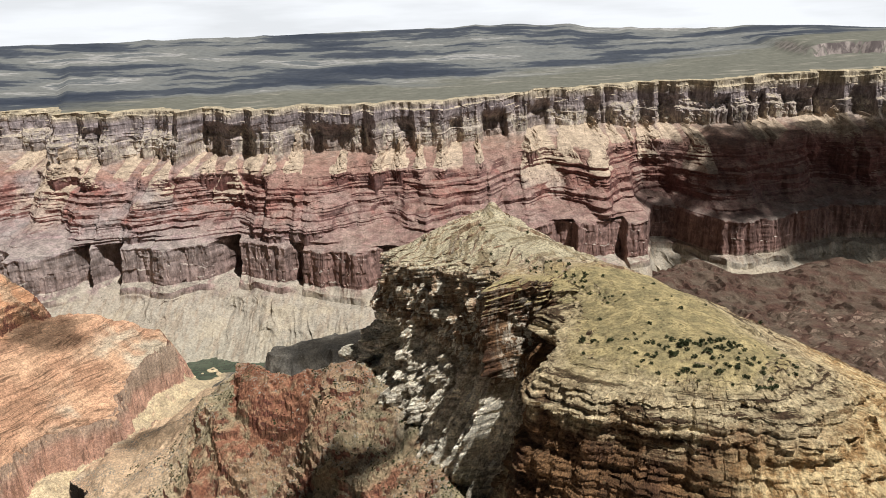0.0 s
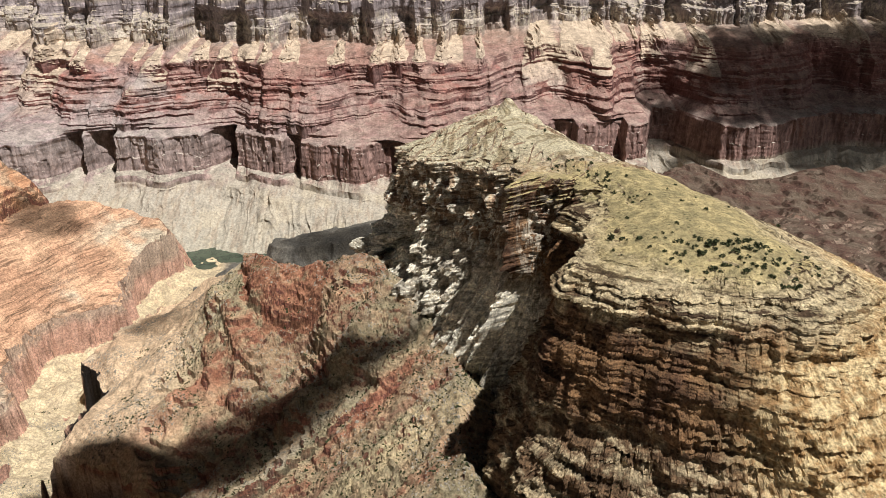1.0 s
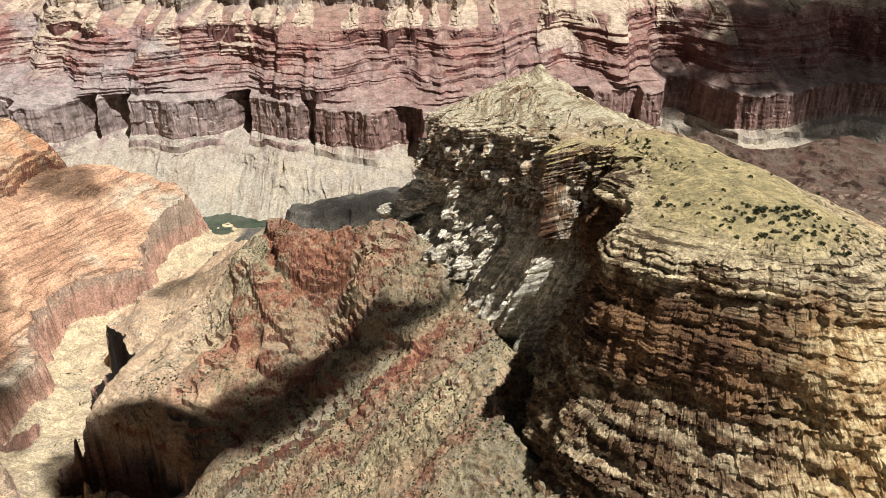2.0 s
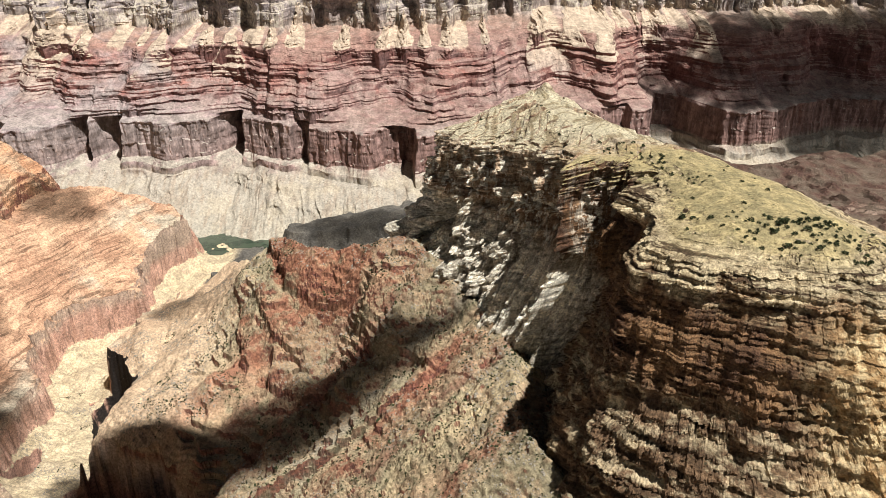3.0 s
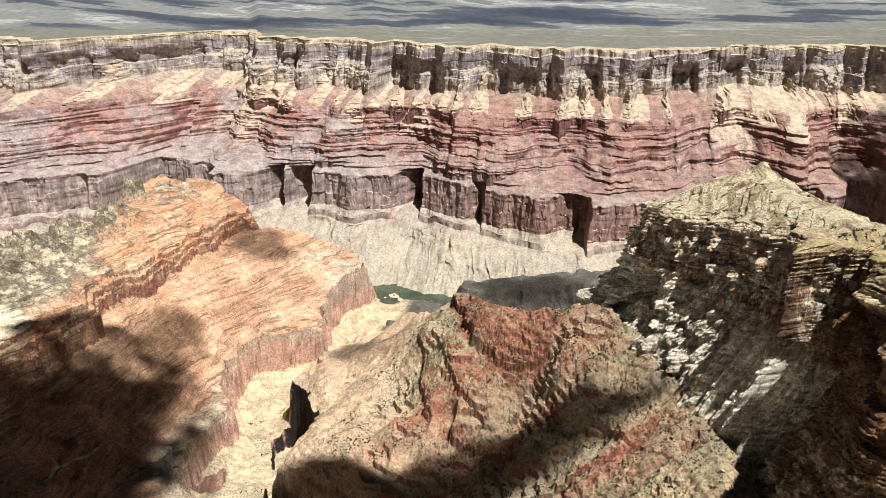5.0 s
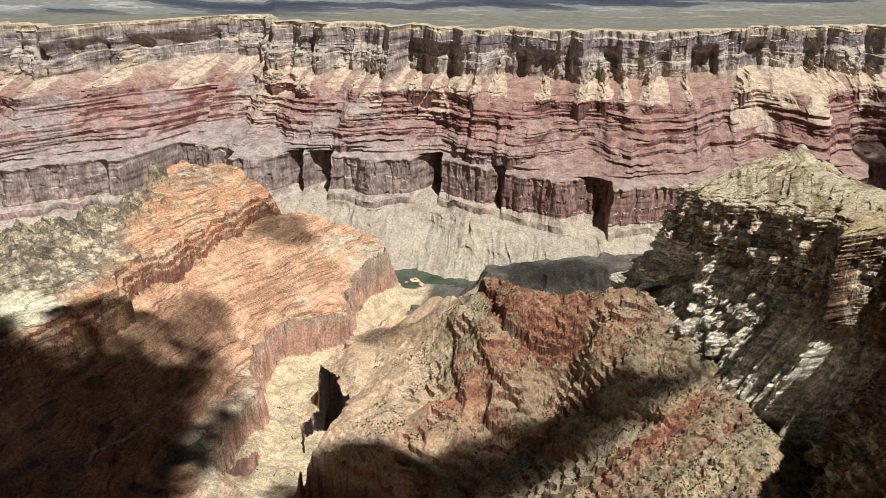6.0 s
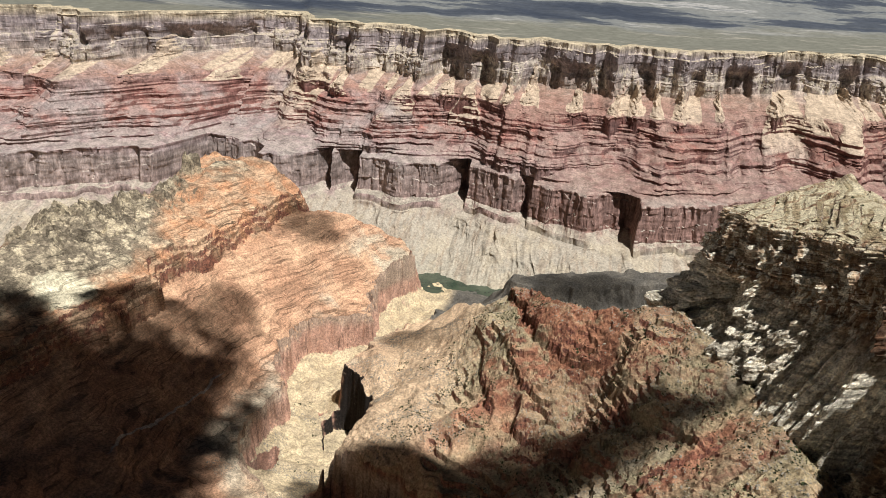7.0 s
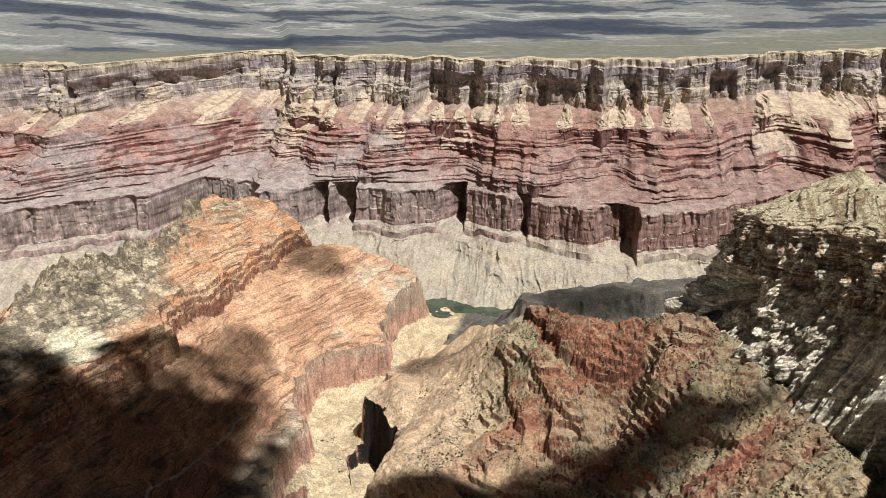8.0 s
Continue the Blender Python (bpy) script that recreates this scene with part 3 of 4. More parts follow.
def far_wall():
    x = np.concatenate([np.linspace(-3800, -2700, 120, endpoint=False), np.linspace(-2700, 2250, 1250, endpoint=False), np.linspace(2250, 2800, 60)])
    rim, lip, top = rim_line(x), lip_line(x), rim_height(x)
    stops = wall_profile()
    rows = []
    for (f0, o0, z0, step), (f1, o1, z1, _) in zip(stops, stops[1:]):
        n = max(2, int((z0 - z1) / 2.3 if z0 == 618 else math.hypot((f1 - f0) * 520 + o0 - o1, z1 - z0) / step))
        for k in range(n):
            t = k / n
            rows.append((f0 + (f1 - f0) * t, o0 + (o1 - o0) * t, z0 + (z1 - z0) * t))
    rows.append(stops[-1][:3])
    f, off, z = (np.array(c)[:, None] for c in zip(*rows))
    xx = np.broadcast_to(x[None, :], (len(rows), len(x)))
    zz = z + (top - 850)[None, :] * smooth(z, 300, 700)
    zz = zz + 20 * noise2(xx / 420, 0.5, 31) * (1 - smooth(z, 840, 850)) * smooth(z, 60, 200)
    red_zone = (z < 618) & (z > 379)
    off = np.where(red_zone, -56 * (z - 379) / 239, off)
    f = np.where(red_zone, red_bed_share(x, z), np.clip(f, 0, 1))
    even = along(x, RIM) + 60 * fbm2(x / 260, 0.3 + 0 * x, 2, 11) + 10
    back = even[None, :] + (rim - even)[None, :] * smooth(z, 565, 668)
    yy = back * (1 - f) + lip[None, :] * f + off
    upper, redbeds, cliff, talus = smooth(z, 640, 700) * (1 - smooth(z, 846, 850)), smooth(z, 375, 400) * (1 - smooth(z, 620, 650)), smooth(z, 215, 245) * (1 - smooth(z, 372, 380)), 1 - smooth(z, 195, 225)
    rough = 0.35 + 0.65 * smooth(noise2(xx / 130, z / 300, 46), -0.4, 0.5)
    bed = np.digitize(z, [674, 702, 733, 765, 799, 832])
    out = upper * (6 * noise2(xx / 60 + 31.7 * bed, 0.37 * bed, 43) + 4 * blocks(xx, z, 26, 70, 36) + 8 * rough * noise2(xx / 15, z / 160, 45) + 2 * blocks(xx, z, 10, 25, 49) + 1.5 * bedding(xx, z, 5, 14, 48))
    out = out + (z > 731.5) * upper * (11 * noise2(xx / 85, 0.15, 33) - 5)
    zz = zz + upper * 8 * noise2(xx / 75, z / 120, 37)
    blocky = smooth(z, 660, 680) * (1 - smooth(z, 745, 775)) * smooth(noise2(xx / 310, 0.9, 38), -0.35, 0.25)
    out = out + blocky * (24 + 18 * noise2(xx / 48, z / 60, 47) + 9 * blocks(xx, z, 16, 15, 50))
    cell = np.floor(xx / 88)
    middle = (cell + 0.5 + 0.3 * lattice(cell, 0 * cell, 0 * cell, 58)) * 88
    tall = 22 + 100 * lattice(cell, 0 * cell + 1, 0 * cell, 58)
    spire = 1 - np.abs(xx - middle + 6 * noise2(xx / 12, z / 14, 59)) / ((30 + 14 * lattice(cell, 0 * cell + 2, 0 * cell, 58)) * (1 - (z - 630) / np.maximum(tall, 5)).clip(0.02, 1))
    spire = spire.clip(0, 0.8) * (z < 630 + tall) * (tall > 25)
    out = out + 62 * spire * smooth(z, 560, 640) * (1 + 0.3 * blocks(xx, z, 8, 8, 60))
    bend = xx + 30 * noise2(xx / 140, z / 160, 52)
    spurs, small = 1 - np.abs(fbm2(bend / 330, 0.6 + 0 * z, 2, 53, 0.35)), 0.5 + 0.5 * noise2(bend / 120, 3.1 + 0.002 * z, 54)
    chute = smooth(spurs, 0.42, 0.15) * smooth(noise2(xx / 230, 0.6, 35), -0.2, 0.3) + 0.55 * smooth(small, 0.22, 0.06)
    swell = 70 * fbm2(xx / 330, z / 900, 2, 51) + 135 * (spurs - 0.55) + 70 * (small - 0.5) + 20
    out = out + redbeds * (swell * smooth(z, 372, 440) * (1 - 0.5 * smooth(z, 560, 640)) + 4 * bedding(xx, z, 5, 14, 57) + 7 * noise2(xx / 60, z / 30, 34) + 2.5 * noise2(xx / 11, z / 12, 55) + 3.5 * blocks(xx, z, 20, 24, 56) - 10 * chute * smooth(z, 400, 480))
    yy = yy - out
    # no ledge hangs far over the one below
    hang = np.minimum.accumulate(yy, axis=0) + 5
    yy = np.where(z > 381, np.minimum(yy, hang), yy)
    # hollows under the rim, behind the pinnacles
    out = -62 * smooth(noise2(xx / 95, 0.3, 32), 0.0, 0.22) * smooth(z, 644, 664) * (1 - smooth(z, 740, 800)) * (1 - smooth(spire, 0.0, 0.15))
    out = out + cliff * (24 * (lean(xx / 150, 62, 0.35) - 0.5) * smooth(380 - z, 0, 14) + 15 * (ridge2(xx / 52, z / 400, 2, 61) - 0.55) + 5 * noise2(xx / 11, z / 120, 64) + 1.2 * noise2(xx / 60, z / 8, 65) + 4 * blocks(xx, z, 14, 60, 66))
    out = out - (cliff + 0.5 * smooth(z, 205, 230) * (1 - smooth(z, 230, 245)) + smooth(z, 372, 379) * (1 - smooth(z, 379, 392))).clip(0, 1) * alcoves(xx + 7 * noise2(xx / 40, z / 60, 67))
    slope = smooth(-off, 60, 110)
    out = out + talus * (slope * (62 * (ridge2((xx + 30 * noise2(xx / 90, off / 120, 79)) / 74 + off / 500, off / 420, 2, 71) - 0.5) + 46 * fbm2(xx / 210, off / 200, 3, 73) + 20 * (ridge2((xx + 14 * noise2(xx / 40, off / 60, 80)) / 25, off / 260, 2, 74) - 0.5)) * (0.5 + 0.5 * smooth(noise2(xx / 190, off / 150, 78), -0.4, 0.4)) + 3 * noise2(xx / 9, z / 9, 75))
    yy = yy - out - 22 * noise2(xx / 64, 0.4, 76) * smooth(z, 196, 206) * (1 - smooth(z, 229, 243))
    zz = zz + 13 * noise2(xx / 45, 0.7, 77) * smooth(z, 190, 208) * (1 - smooth(z, 229, 243))
    heap = np.floor(xx / 140)
    apex = (heap + 0.5 + 0.35 * lattice(heap, 0 * heap, 0 * heap, 96)) * 140
    foot = 545 + 75 * lattice(heap, 0 * heap + 1, 0 * heap, 96)
    cone = (lattice(heap, 0 * heap + 2, 0 * heap, 96) > 0.0) * smooth(1 - np.abs(xx - apex + 5 * noise2(xx / 14, z / 14, 97)) / (6 + 0.62 * np.maximum(662 - z, 0)), 0.05, 0.3) * smooth(z, foot, foot + 25) * (1 - smooth(z, 655, 672))
    yy = yy - 16 * cone
    fan = 0.9 * cone + 1.0 * chute.clip(0, 1) * smooth(z, 385, 470) * (1 - smooth(z, 665, 700)) + 0.9 * smooth(noise2(xx / 90, 0.0, 56), 0.3, 0.55) * smooth(z, 575, 640) * (1 - smooth(z, 665, 690)) + 2 * (spire > 0.05) * (z > 615)
    xo = xx + 4 * noise2(xx / 22, z / 22, 81)
    p = np.stack([xo, yy, zz], axis=-1)
    wall = tagged(new("canyon_wall"), "layered red and tan canyon wall above a green river", "cliff", kind="structure")
    zs = z[:, 0]
    cuts = [0, int(np.argmax(zs < 652)), int(np.argmax(zs < 380)), int(np.argmax(zs < 206)), len(zs) - 1]
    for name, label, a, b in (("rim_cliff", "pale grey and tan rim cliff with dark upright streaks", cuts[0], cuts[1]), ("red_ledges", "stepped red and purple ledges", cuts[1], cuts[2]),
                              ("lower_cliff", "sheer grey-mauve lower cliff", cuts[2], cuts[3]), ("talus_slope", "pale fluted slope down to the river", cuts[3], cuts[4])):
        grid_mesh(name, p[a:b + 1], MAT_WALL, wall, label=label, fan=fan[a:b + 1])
    return wall


def plain():
    """From the rim to the horizon; the land rises to the far mesas."""
    ang = np.radians(np.linspace(-58, 47, 320))
    cx, cy = -190.0, -30.0
    t = np.linspace(0, 1, 130)[:, None] ** 1.4
    far = 4900.0 / UNIT
    r = np.linspace(1500, 6300, 1400)
    start = []
    for a in ang:
        px, py = cx + r * math.sin(a), cy + r * math.cos(a)
        inside = py > rim_line(np.clip(px, -3790, 2790)) + 55
        start.append(r[np.argmax(inside)] if inside.any() else far - 10)
    start = np.minimum(np.array(start), far - 10)[None, :]
    rr = start + (far - start) * t
    px, py = cx + rr * np.sin(ang), cy + rr * np.cos(ang)
    base = rim_height(np.clip(px, -3790, 2790)) + 1
    q = smooth(rr, start + 150, np.full_like(rr, far))
    up = np.clip((rr - start - 120) / (far - start - 120 + 1), 0, 1)
    goal = 1118 + 30 * smooth(ridge2(np.degrees(ang)[None, :] / 8, 0.5 + 0 * rr, 3, 91), 0.5, 0.95) * smooth(np.degrees(ang), -40, -15)[None, :]
    deg = np.degrees(ang)[None, :]
    goal = goal + 42 * np.exp(-(deg / 14) ** 2) - 38 * smooth(deg, 8, 30)
    pz = base + (goal - base) * up ** 1.5 + 2 * fbm2(px / 160, py / 90, 3, 93) * smooth(t, 0.02, 0.1) * (1 - 0.5 * up)
    scarp_at = 4280 + 90 * fbm2(px / 170, 0.4 + 0 * px, 3, 95)
    pz = pz + 62 * smooth(px, 1930, 2060) * smooth(py, scarp_at, scarp_at + 25) * (1 - smooth(py, 4500, 5600))
    return tagged(grid_mesh("desert_plain", np.stack([px, py, pz], axis=-1), MAT_PLAIN, flat=False), "wide olive desert plain with painted cloud-shadow belts and pale washes", "plain", kind="structure")


far_wall()
plain()


# ---- river ----
def river():
    xs = np.linspace(-3400, 500, 120)
    ys = np.linspace(1950, 2560, 20)
    gx, gy = np.meshgrid(xs, ys)
    p = np.stack([gx, gy, np.full_like(gx, 54.0)], axis=-1)
    return tagged(grid_mesh("river", p, MAT_WATER, flat=False), "green muddy river between sandy banks", "river", kind="structure")


river()


# ---- near ground: benches, side gorge, ridge below the butte ----
def to_line(x, y, pts):
    """Distance to a line of (x, y, z), and its height at the nearest place; the distance is negative on its left side."""
    best, height, side = np.full(x.shape, 1e9), np.zeros(x.shape), np.zeros(x.shape)
    for (x0, y0, z0), (x1, y1, z1) in zip(pts, pts[1:]):
        dx, dy = x1 - x0, y1 - y0
        t = np.clip(((x - x0) * dx + (y - y0) * dy) / (dx * dx + dy * dy), 0, 1)
        d = np.hypot(x - x0 - t * dx, y - y0 - t * dy)
        near = d < best
        best, height = np.where(near, d, best), np.where(near, z0 + t * (z1 - z0), height)
        side = np.where(near, np.sign(dx * (y - y0) - dy * (x - x0)), side)
    return best, height, side


SPUR = [(420, 300, 500), (150, 450, 520), (-20, 690, 530), (-35, 949, 560), (-185, 1195, 600), (-372, 1278, 512), (-451, 1456, 430), (-601, 1657, 309), (-660, 1760, 255), (-760, 1950, 60)]
WASH = [(-120, 1010, 0), (-265, 930, 0), (-400, 915, 0), (-560, 940, 0), (-780, 1010, 0)]
CRAG = [(-215, 1120, 5), (-265, 1148, 16), (-313, 1167, 26), (-365, 1187, 32), (-408, 1240, 38), (-445, 1340, 40), (-481, 1465, 34)]
LEDGES = [[(-330, 1010, 4), (-417, 1069, 18), (-478, 1130, 17), (-499, 1205, 14), (-530, 1330, 11), (-581, 1497, 8)],
          [(-340, 1062, 4), (-379, 1101, 15), (-424, 1143, 15), (-482, 1267, 11), (-520, 1400, 6)],
          [(-240, 925, 5), (-283, 947, 17), (-328, 975, 16), (-381, 1016, 12), (-450, 1040, 5)],
          [(-110, 900, 6), (-160, 960, 13), (-220, 1010, 14), (-262, 1090, 12), (-300, 1180, 6)]]
TERRACE = [(-500, 1985, 258), (-330, 2040, 270), (-150, 2090, 285), (60, 2110, 300)]
PITS = [(-684, 998, 150, 48, -0.43, 50), (-948, 1165, 24, 62, 0.1, 10), (-845, 1349, 100, 47, -0.92, 24)]
WEST_RIM = [(500, -640), (900, -800), (1000, -890), (1096, -975), (1190, -985), (1289, -982), (1341, -974), (1430, -1030), (1540, -1075), (1612, -1084), (1662, -1055), (1708, -1010), (1760, -925),
            (1878, -940), (1974, -972), (2085, -900), (2150, -905), (2200, -920), (2400, -900)]
EAST_RIM = [(500, -560), (900, -660), (1000, -700), (1071, -770), (1126, -735), (1186, -722), (1268, -750), (1350, -792), (1434, -858), (1521, -866), (1600, -852), (1680, -818), (1758, -768), (1830, -735), (1946, -730),
            (2040, -745), (2100, -720), (2250, -600), (2400, -500)]
GORGE_FLOOR = [(500, 210), (900, 160), (1000, 132), (1126, 104), (1211, 84), (1351, 66), (1521, 58), (1800, 62), (1934, 68), (2110, 70), (2190, 68), (2245, 62), (2285, 50), (2400, 34)]
LEDGE = [(300, -1345), (867, -1340), (977, -1335), (1086, -1335), (1200, -1300), (1342, -1286), (1400, -1330), (1500, -1318), (1774, -1290), (2049, -1258), (2600, -1250)]
CREST = [(300, -1420, 490), (900, -1430, 500), (1066, -1483, 505), (1283, -1560, 512), (1409, -1590, 515), (1533, -1545, 495), (1735, -1515, 480), (2053, -1620, 478), (2600, -1700, 440)]


def step_up(z, h, share, sharp=0.55):
    """Bedding: part of the height is gathered into steps of h metres."""
    q = z / h
    k = np.floor(q)
    return z + share * (h * (k + smooth(q - k, sharp, 0.45 * sharp + 0.7025)) - z)


def west_bench(x, y):
    z = 176 + 0.64 * np.clip(-1065 - x, 0, 280)
    z = z + 0.12 * np.maximum(1200 - y, 0) * smooth(x, -1300, -1100) + 0.23 * np.clip(y - 1800, 0, 400) * smooth(x, -1280, -1050)
    z = z + 72 * smooth(y, 1600, 1850) * smooth(-x, 960, 1150)
    ledge = along(y, LEDGE) + 9 * fbm2(x / 60, y / 60, 4, 101) + 4 * noise2(x / 7, y / 7, 102)
    up = 346 + 48 * (0.5 * smooth(ledge - x, 0, 7) + 0.28 * smooth(ledge - x, 12, 17) + 0.22 * smooth(ledge - x, 26, 31)) + 0.42 * np.maximum(ledge - x, 0)
    z = np.where(x < ledge, np.maximum(up, np.minimum(z, 348)), np.minimum(z, 350))
    ys, xs, zs = zip(*CREST)
    cx, cz = np.interp(y, ys, xs), np.interp(y, ys, zs)
    craggy = 1 - 0.6 * smooth(y, 1600, 1800)
    cz = cz + craggy * (46 * (ridge2(x / 64, y / 64, 2, 103) - 0.4) + 8 * noise2(x / 26, y / 26, 104)) - 14
    z = np.minimum(z, cz - 0.85 * np.maximum(cx - x, 0))
    north = np.interp(x, [-1800, -1268, -960, -840], [2280, 2120, 2170, 2080]) + 25 * fbm2(x / 90, y / 90, 3, 105)
    knob = 56 * (1 - smooth(np.hypot(x + 1568, y - 1940) + 7 * noise2(x / 10, y / 10, 107), 18, 32)) + 24 * (1 - smooth(np.hypot(x + 1592, y - 1912) + 5 * noise2(x / 9, y / 9, 107), 12, 26))
    rugged = smooth(-x, 1420, 1490) * smooth(y, 1180, 1280) * (1 - smooth(y, 1750, 1900)) * (56 * (ridge2(x / 66, y / 66, 2, 108) - 0.5) + 3 * noise2(x / 12, y / 12, 109) + 9 * lattice(np.floor(x / 13 + 0.8 * noise2(x / 20, y / 20, 161)), np.floor(y / 14), 0 * np.floor(x), 162))
    return z + knob + rugged - 1.5 * np.maximum(y - north, 0)


def middle_spur(x, y):
    d, z, side = to_line(x, y, SPUR)
    west = z - (0.66 + 0.08 * noise2(x / 200, y / 200, 111)) * d
    east = z - 0.42 * d
    s = np.where(side > 0, west, east)
    w, _, _ = to_line(x, y, WASH)
    s = s - 26 * np.exp(-(w / 45) ** 2)
    s = np.maximum(s, 185) + 38 * np.exp(-((x + 770) / 85) ** 2 - ((y - 1460) / 130) ** 2)
    # the hollow south of the red crag, and the flank of the spur that keeps its height northwards
    s = s - 74 * np.exp(-((x + 330) / np.where(x > -330, 100, 125)) ** 2 - ((y - 1060) / 150) ** 2)
    s = s + 42 * np.exp(-((x + 530) / 85) ** 2) * np.clip((y - 1335) / 70, -1, 1) * smooth(y, 1080, 1180) * (1 - smooth(y, 1480, 1600))
    jag = 11 * fbm2(x / 45, y / 45, 2, 115) + 3 * noise2(x / 6, y / 6, 116)
    for line in [CRAG] + LEDGES:
        c, rise, way = to_line(x, y, line)
        c = c * way + (jag if line is CRAG else 0.6 * jag)
        ends = smooth(rise, 3, 10) * (1 if line is CRAG else smooth(noise2(x / 55, y / 55, 110), -0.55, -0.1))
        shares = (0.72, 0.14, 0.08, 0.06) if line is CRAG else (0.85, 0.15, 0, 0)
        block = 2.0 * lattice(np.floor(x / 7 + 0.6 * noise2(x / 20, y / 20, 117)), np.floor(y / 7), 0 * np.floor(x), 118) * np.exp(-(c / 22) ** 2)
        s = s + ends * ((0.85 if line is CRAG else 1.5) * rise * (shares[0] * smooth(-c, -1.5, 1) + shares[1] * smooth(-c, 5, 7) + shares[2] * smooth(-c, 13, 15) + shares[3] * smooth(-c, 23, 25)) * (1 - smooth(-c, 26, 130 if line is CRAG else 95)) + block)
    s = s + 14 * (ridge2(x / 150 - y / 170, (x + y) / 420, 2, 113) - 0.5) + 5 * (ridge2(x / 46, y / 46, 2, 114) - 0.5)
    s = s + smooth(x, -470, -380) * (10 * (ridge2(x / 33 + y / 90, y / 33, 3, 147) - 0.5) + 3.5 * lattice(np.floor(x / 9 + 0.7 * noise2(x / 14, y / 14, 148)), np.floor(y / 8), 0 * np.floor(x), 149) * smooth(noise2(x / 50, y / 50, 150), 0.1, 0.4))
    strike = -0.55 * x + 0.83 * y + 14 * noise2(x / 60, y / 60, 155)
    ribs = 7 * (lean(strike / 58, 156, 0.3) - 0.4) + 4 * (lean(strike / 23, 157, 0.3) - 0.4) + 3 * lattice(np.floor(x / 8 + noise2(x / 13, y / 13, 159)), np.floor(strike / 7), 0 * np.floor(x), 160)
    s = s + smooth(x, -560, -440) * smooth(d, 10, 40) * ribs * (0.4 + 0.6 * smooth(noise2(x / 70, y / 70, 158), -0.3, 0.3))
    return np.where(y > 1750, np.minimum(s, 260 - 0.75 * (y - 1750)), s)


def land(x, y):
    wiggle = 20 * fbm2(x / 80, y / 80, 2, 121) + 9 * (ridge2(x / 22, y / 22, 2, 122) - 0.5) + 2.5 * noise2(x / 7, y / 7, 129) + 16 * lean(y / 75, 151, 0.4) + 7 * lean(y / 27, 152, 0.45) - 12
    wiggle = wiggle * (1 - 0.8 * smooth(y, 1240, 1275) * (1 - smooth(y, 1425, 1460)) * (x > -920))
    xw, xe, gf = along(y, WEST_RIM) + wiggle, along(y, EAST_RIM) + wiggle, along(y, GORGE_FLOOR)
    d = x - 0.5 * (xw + xe)
    west, mid = west_bench(x, y), middle_spur(x, y)
    z = np.where(d < 0, west, mid)
    rough = 7 * fbm2(x / 130, y / 130, 3, 123)
    z = z + rough
    patchy = smooth(noise2(x / 150, y / 90, 126), -0.45, 0.4)
    z = step_up(z + 5 * noise2(x / 70, y / 70, 124), np.where(d < 0, 15.0, 11.0), np.where(d < 0, 0.3 * smooth(x, -1440, -1370), 0.3) * patchy)
    z = step_up(z + 1.0 * noise2(x / 18, y / 18, 120), np.where(d < 0, 8.0, 6.0), np.where(d < 0, 0.12 * smooth(x, -1440, -1370), 0.12) * smooth(noise2(x / 90, y / 60, 119), -0.6, 0.2))
    z = z + np.where(d < 0, 3, 6) * (ridge2(x / 80, y / 80, 3, 125) - 0.5) + np.where(d < 0, 0.4, 1.0) * noise2(x / 10, y / 10, 127) + np.where(d < 0, 0.25, 0.6) * noise2(x / 4.5, y / 4.5, 128)
    zone = (d > 0) * smooth(x, -640, -560) * (1 - smooth(x, -230, -120)) * (1 - smooth(y, 1480, 1560)) * smooth(y, 800, 900) * (1 - 0.8 * smooth(y, 1170, 1230) * smooth(x, -440, -400))
    z = step_up(z + 11 * fbm2(x / 75, y / 75, 3, 163), 15.0, 0.85 * zone * smooth(noise2(x / 55, y / 55, 164), -0.2, 0.2), 0.9)
    floor = gf + 9 * fbm2(x / 70, y / 70, 3, 131) + 3 * noise2(x / 14, y / 14, 132)
    from_west, from_east = np.maximum(x - xw, 0), np.maximum(xe - x, 0)
    left = 1 - 0.12 * smooth(from_west, 0, 3) - 0.70 * smooth(from_west, 4, 20) - 0.18 * smooth(from_west, 16, 80)
    right = 1 - 0.12 * smooth(from_east, 0, 3) - 0.70 * smooth(from_east, 4, 18) - 0.18 * smooth(from_east, 16, 60)
    inside = (x > xw) & (x < xe)
    z = np.where(inside, floor + np.maximum((np.maximum(west, floor) - floor) * left, (np.maximum(mid, floor) - floor) * right), z)
    hill = 155 - 0.0009 * ((x + 330) ** 2 + 1.6 * (y - 2190) ** 2) ** 1.0
    z = np.maximum(z, np.where((y > 1900) & (x > -640), hill + 8 * fbm2(x / 60, y / 60, 3, 133), -50))
    knoll = 238 - 0.0125 * ((x + 640) ** 2 + (y - 1850) ** 2) + 4 * noise2(x / 20, y / 20, 144)
    far, level, _ = to_line(x, y, TERRACE)
    far = far + 14 * fbm2(x / 50, y / 50, 3, 145)
    z = np.maximum(z, level + 10 - 0.12 * np.minimum(far, 55) - 2.4 * np.clip(far - 50, 0, 22) - 0.9 * np.maximum(far - 72, 0) + 4 * noise2(x / 25, y / 25, 146))
    z = np.maximum(z, knoll)
    z = np.where(x > 250, np.maximum(z, step_up(205 + 95 * (ridge2(x / 420, y / 420, 4, 135) - 0.5) + 14 * fbm2(x / 60, y / 60, 4, 136), 17.0, 0.85) - 0.3 * np.maximum(y - 2250, 0) * (x < 600)), z)
    z = np.maximum(z, 36 + 4 * noise2(x / 60, y / 60, 137))
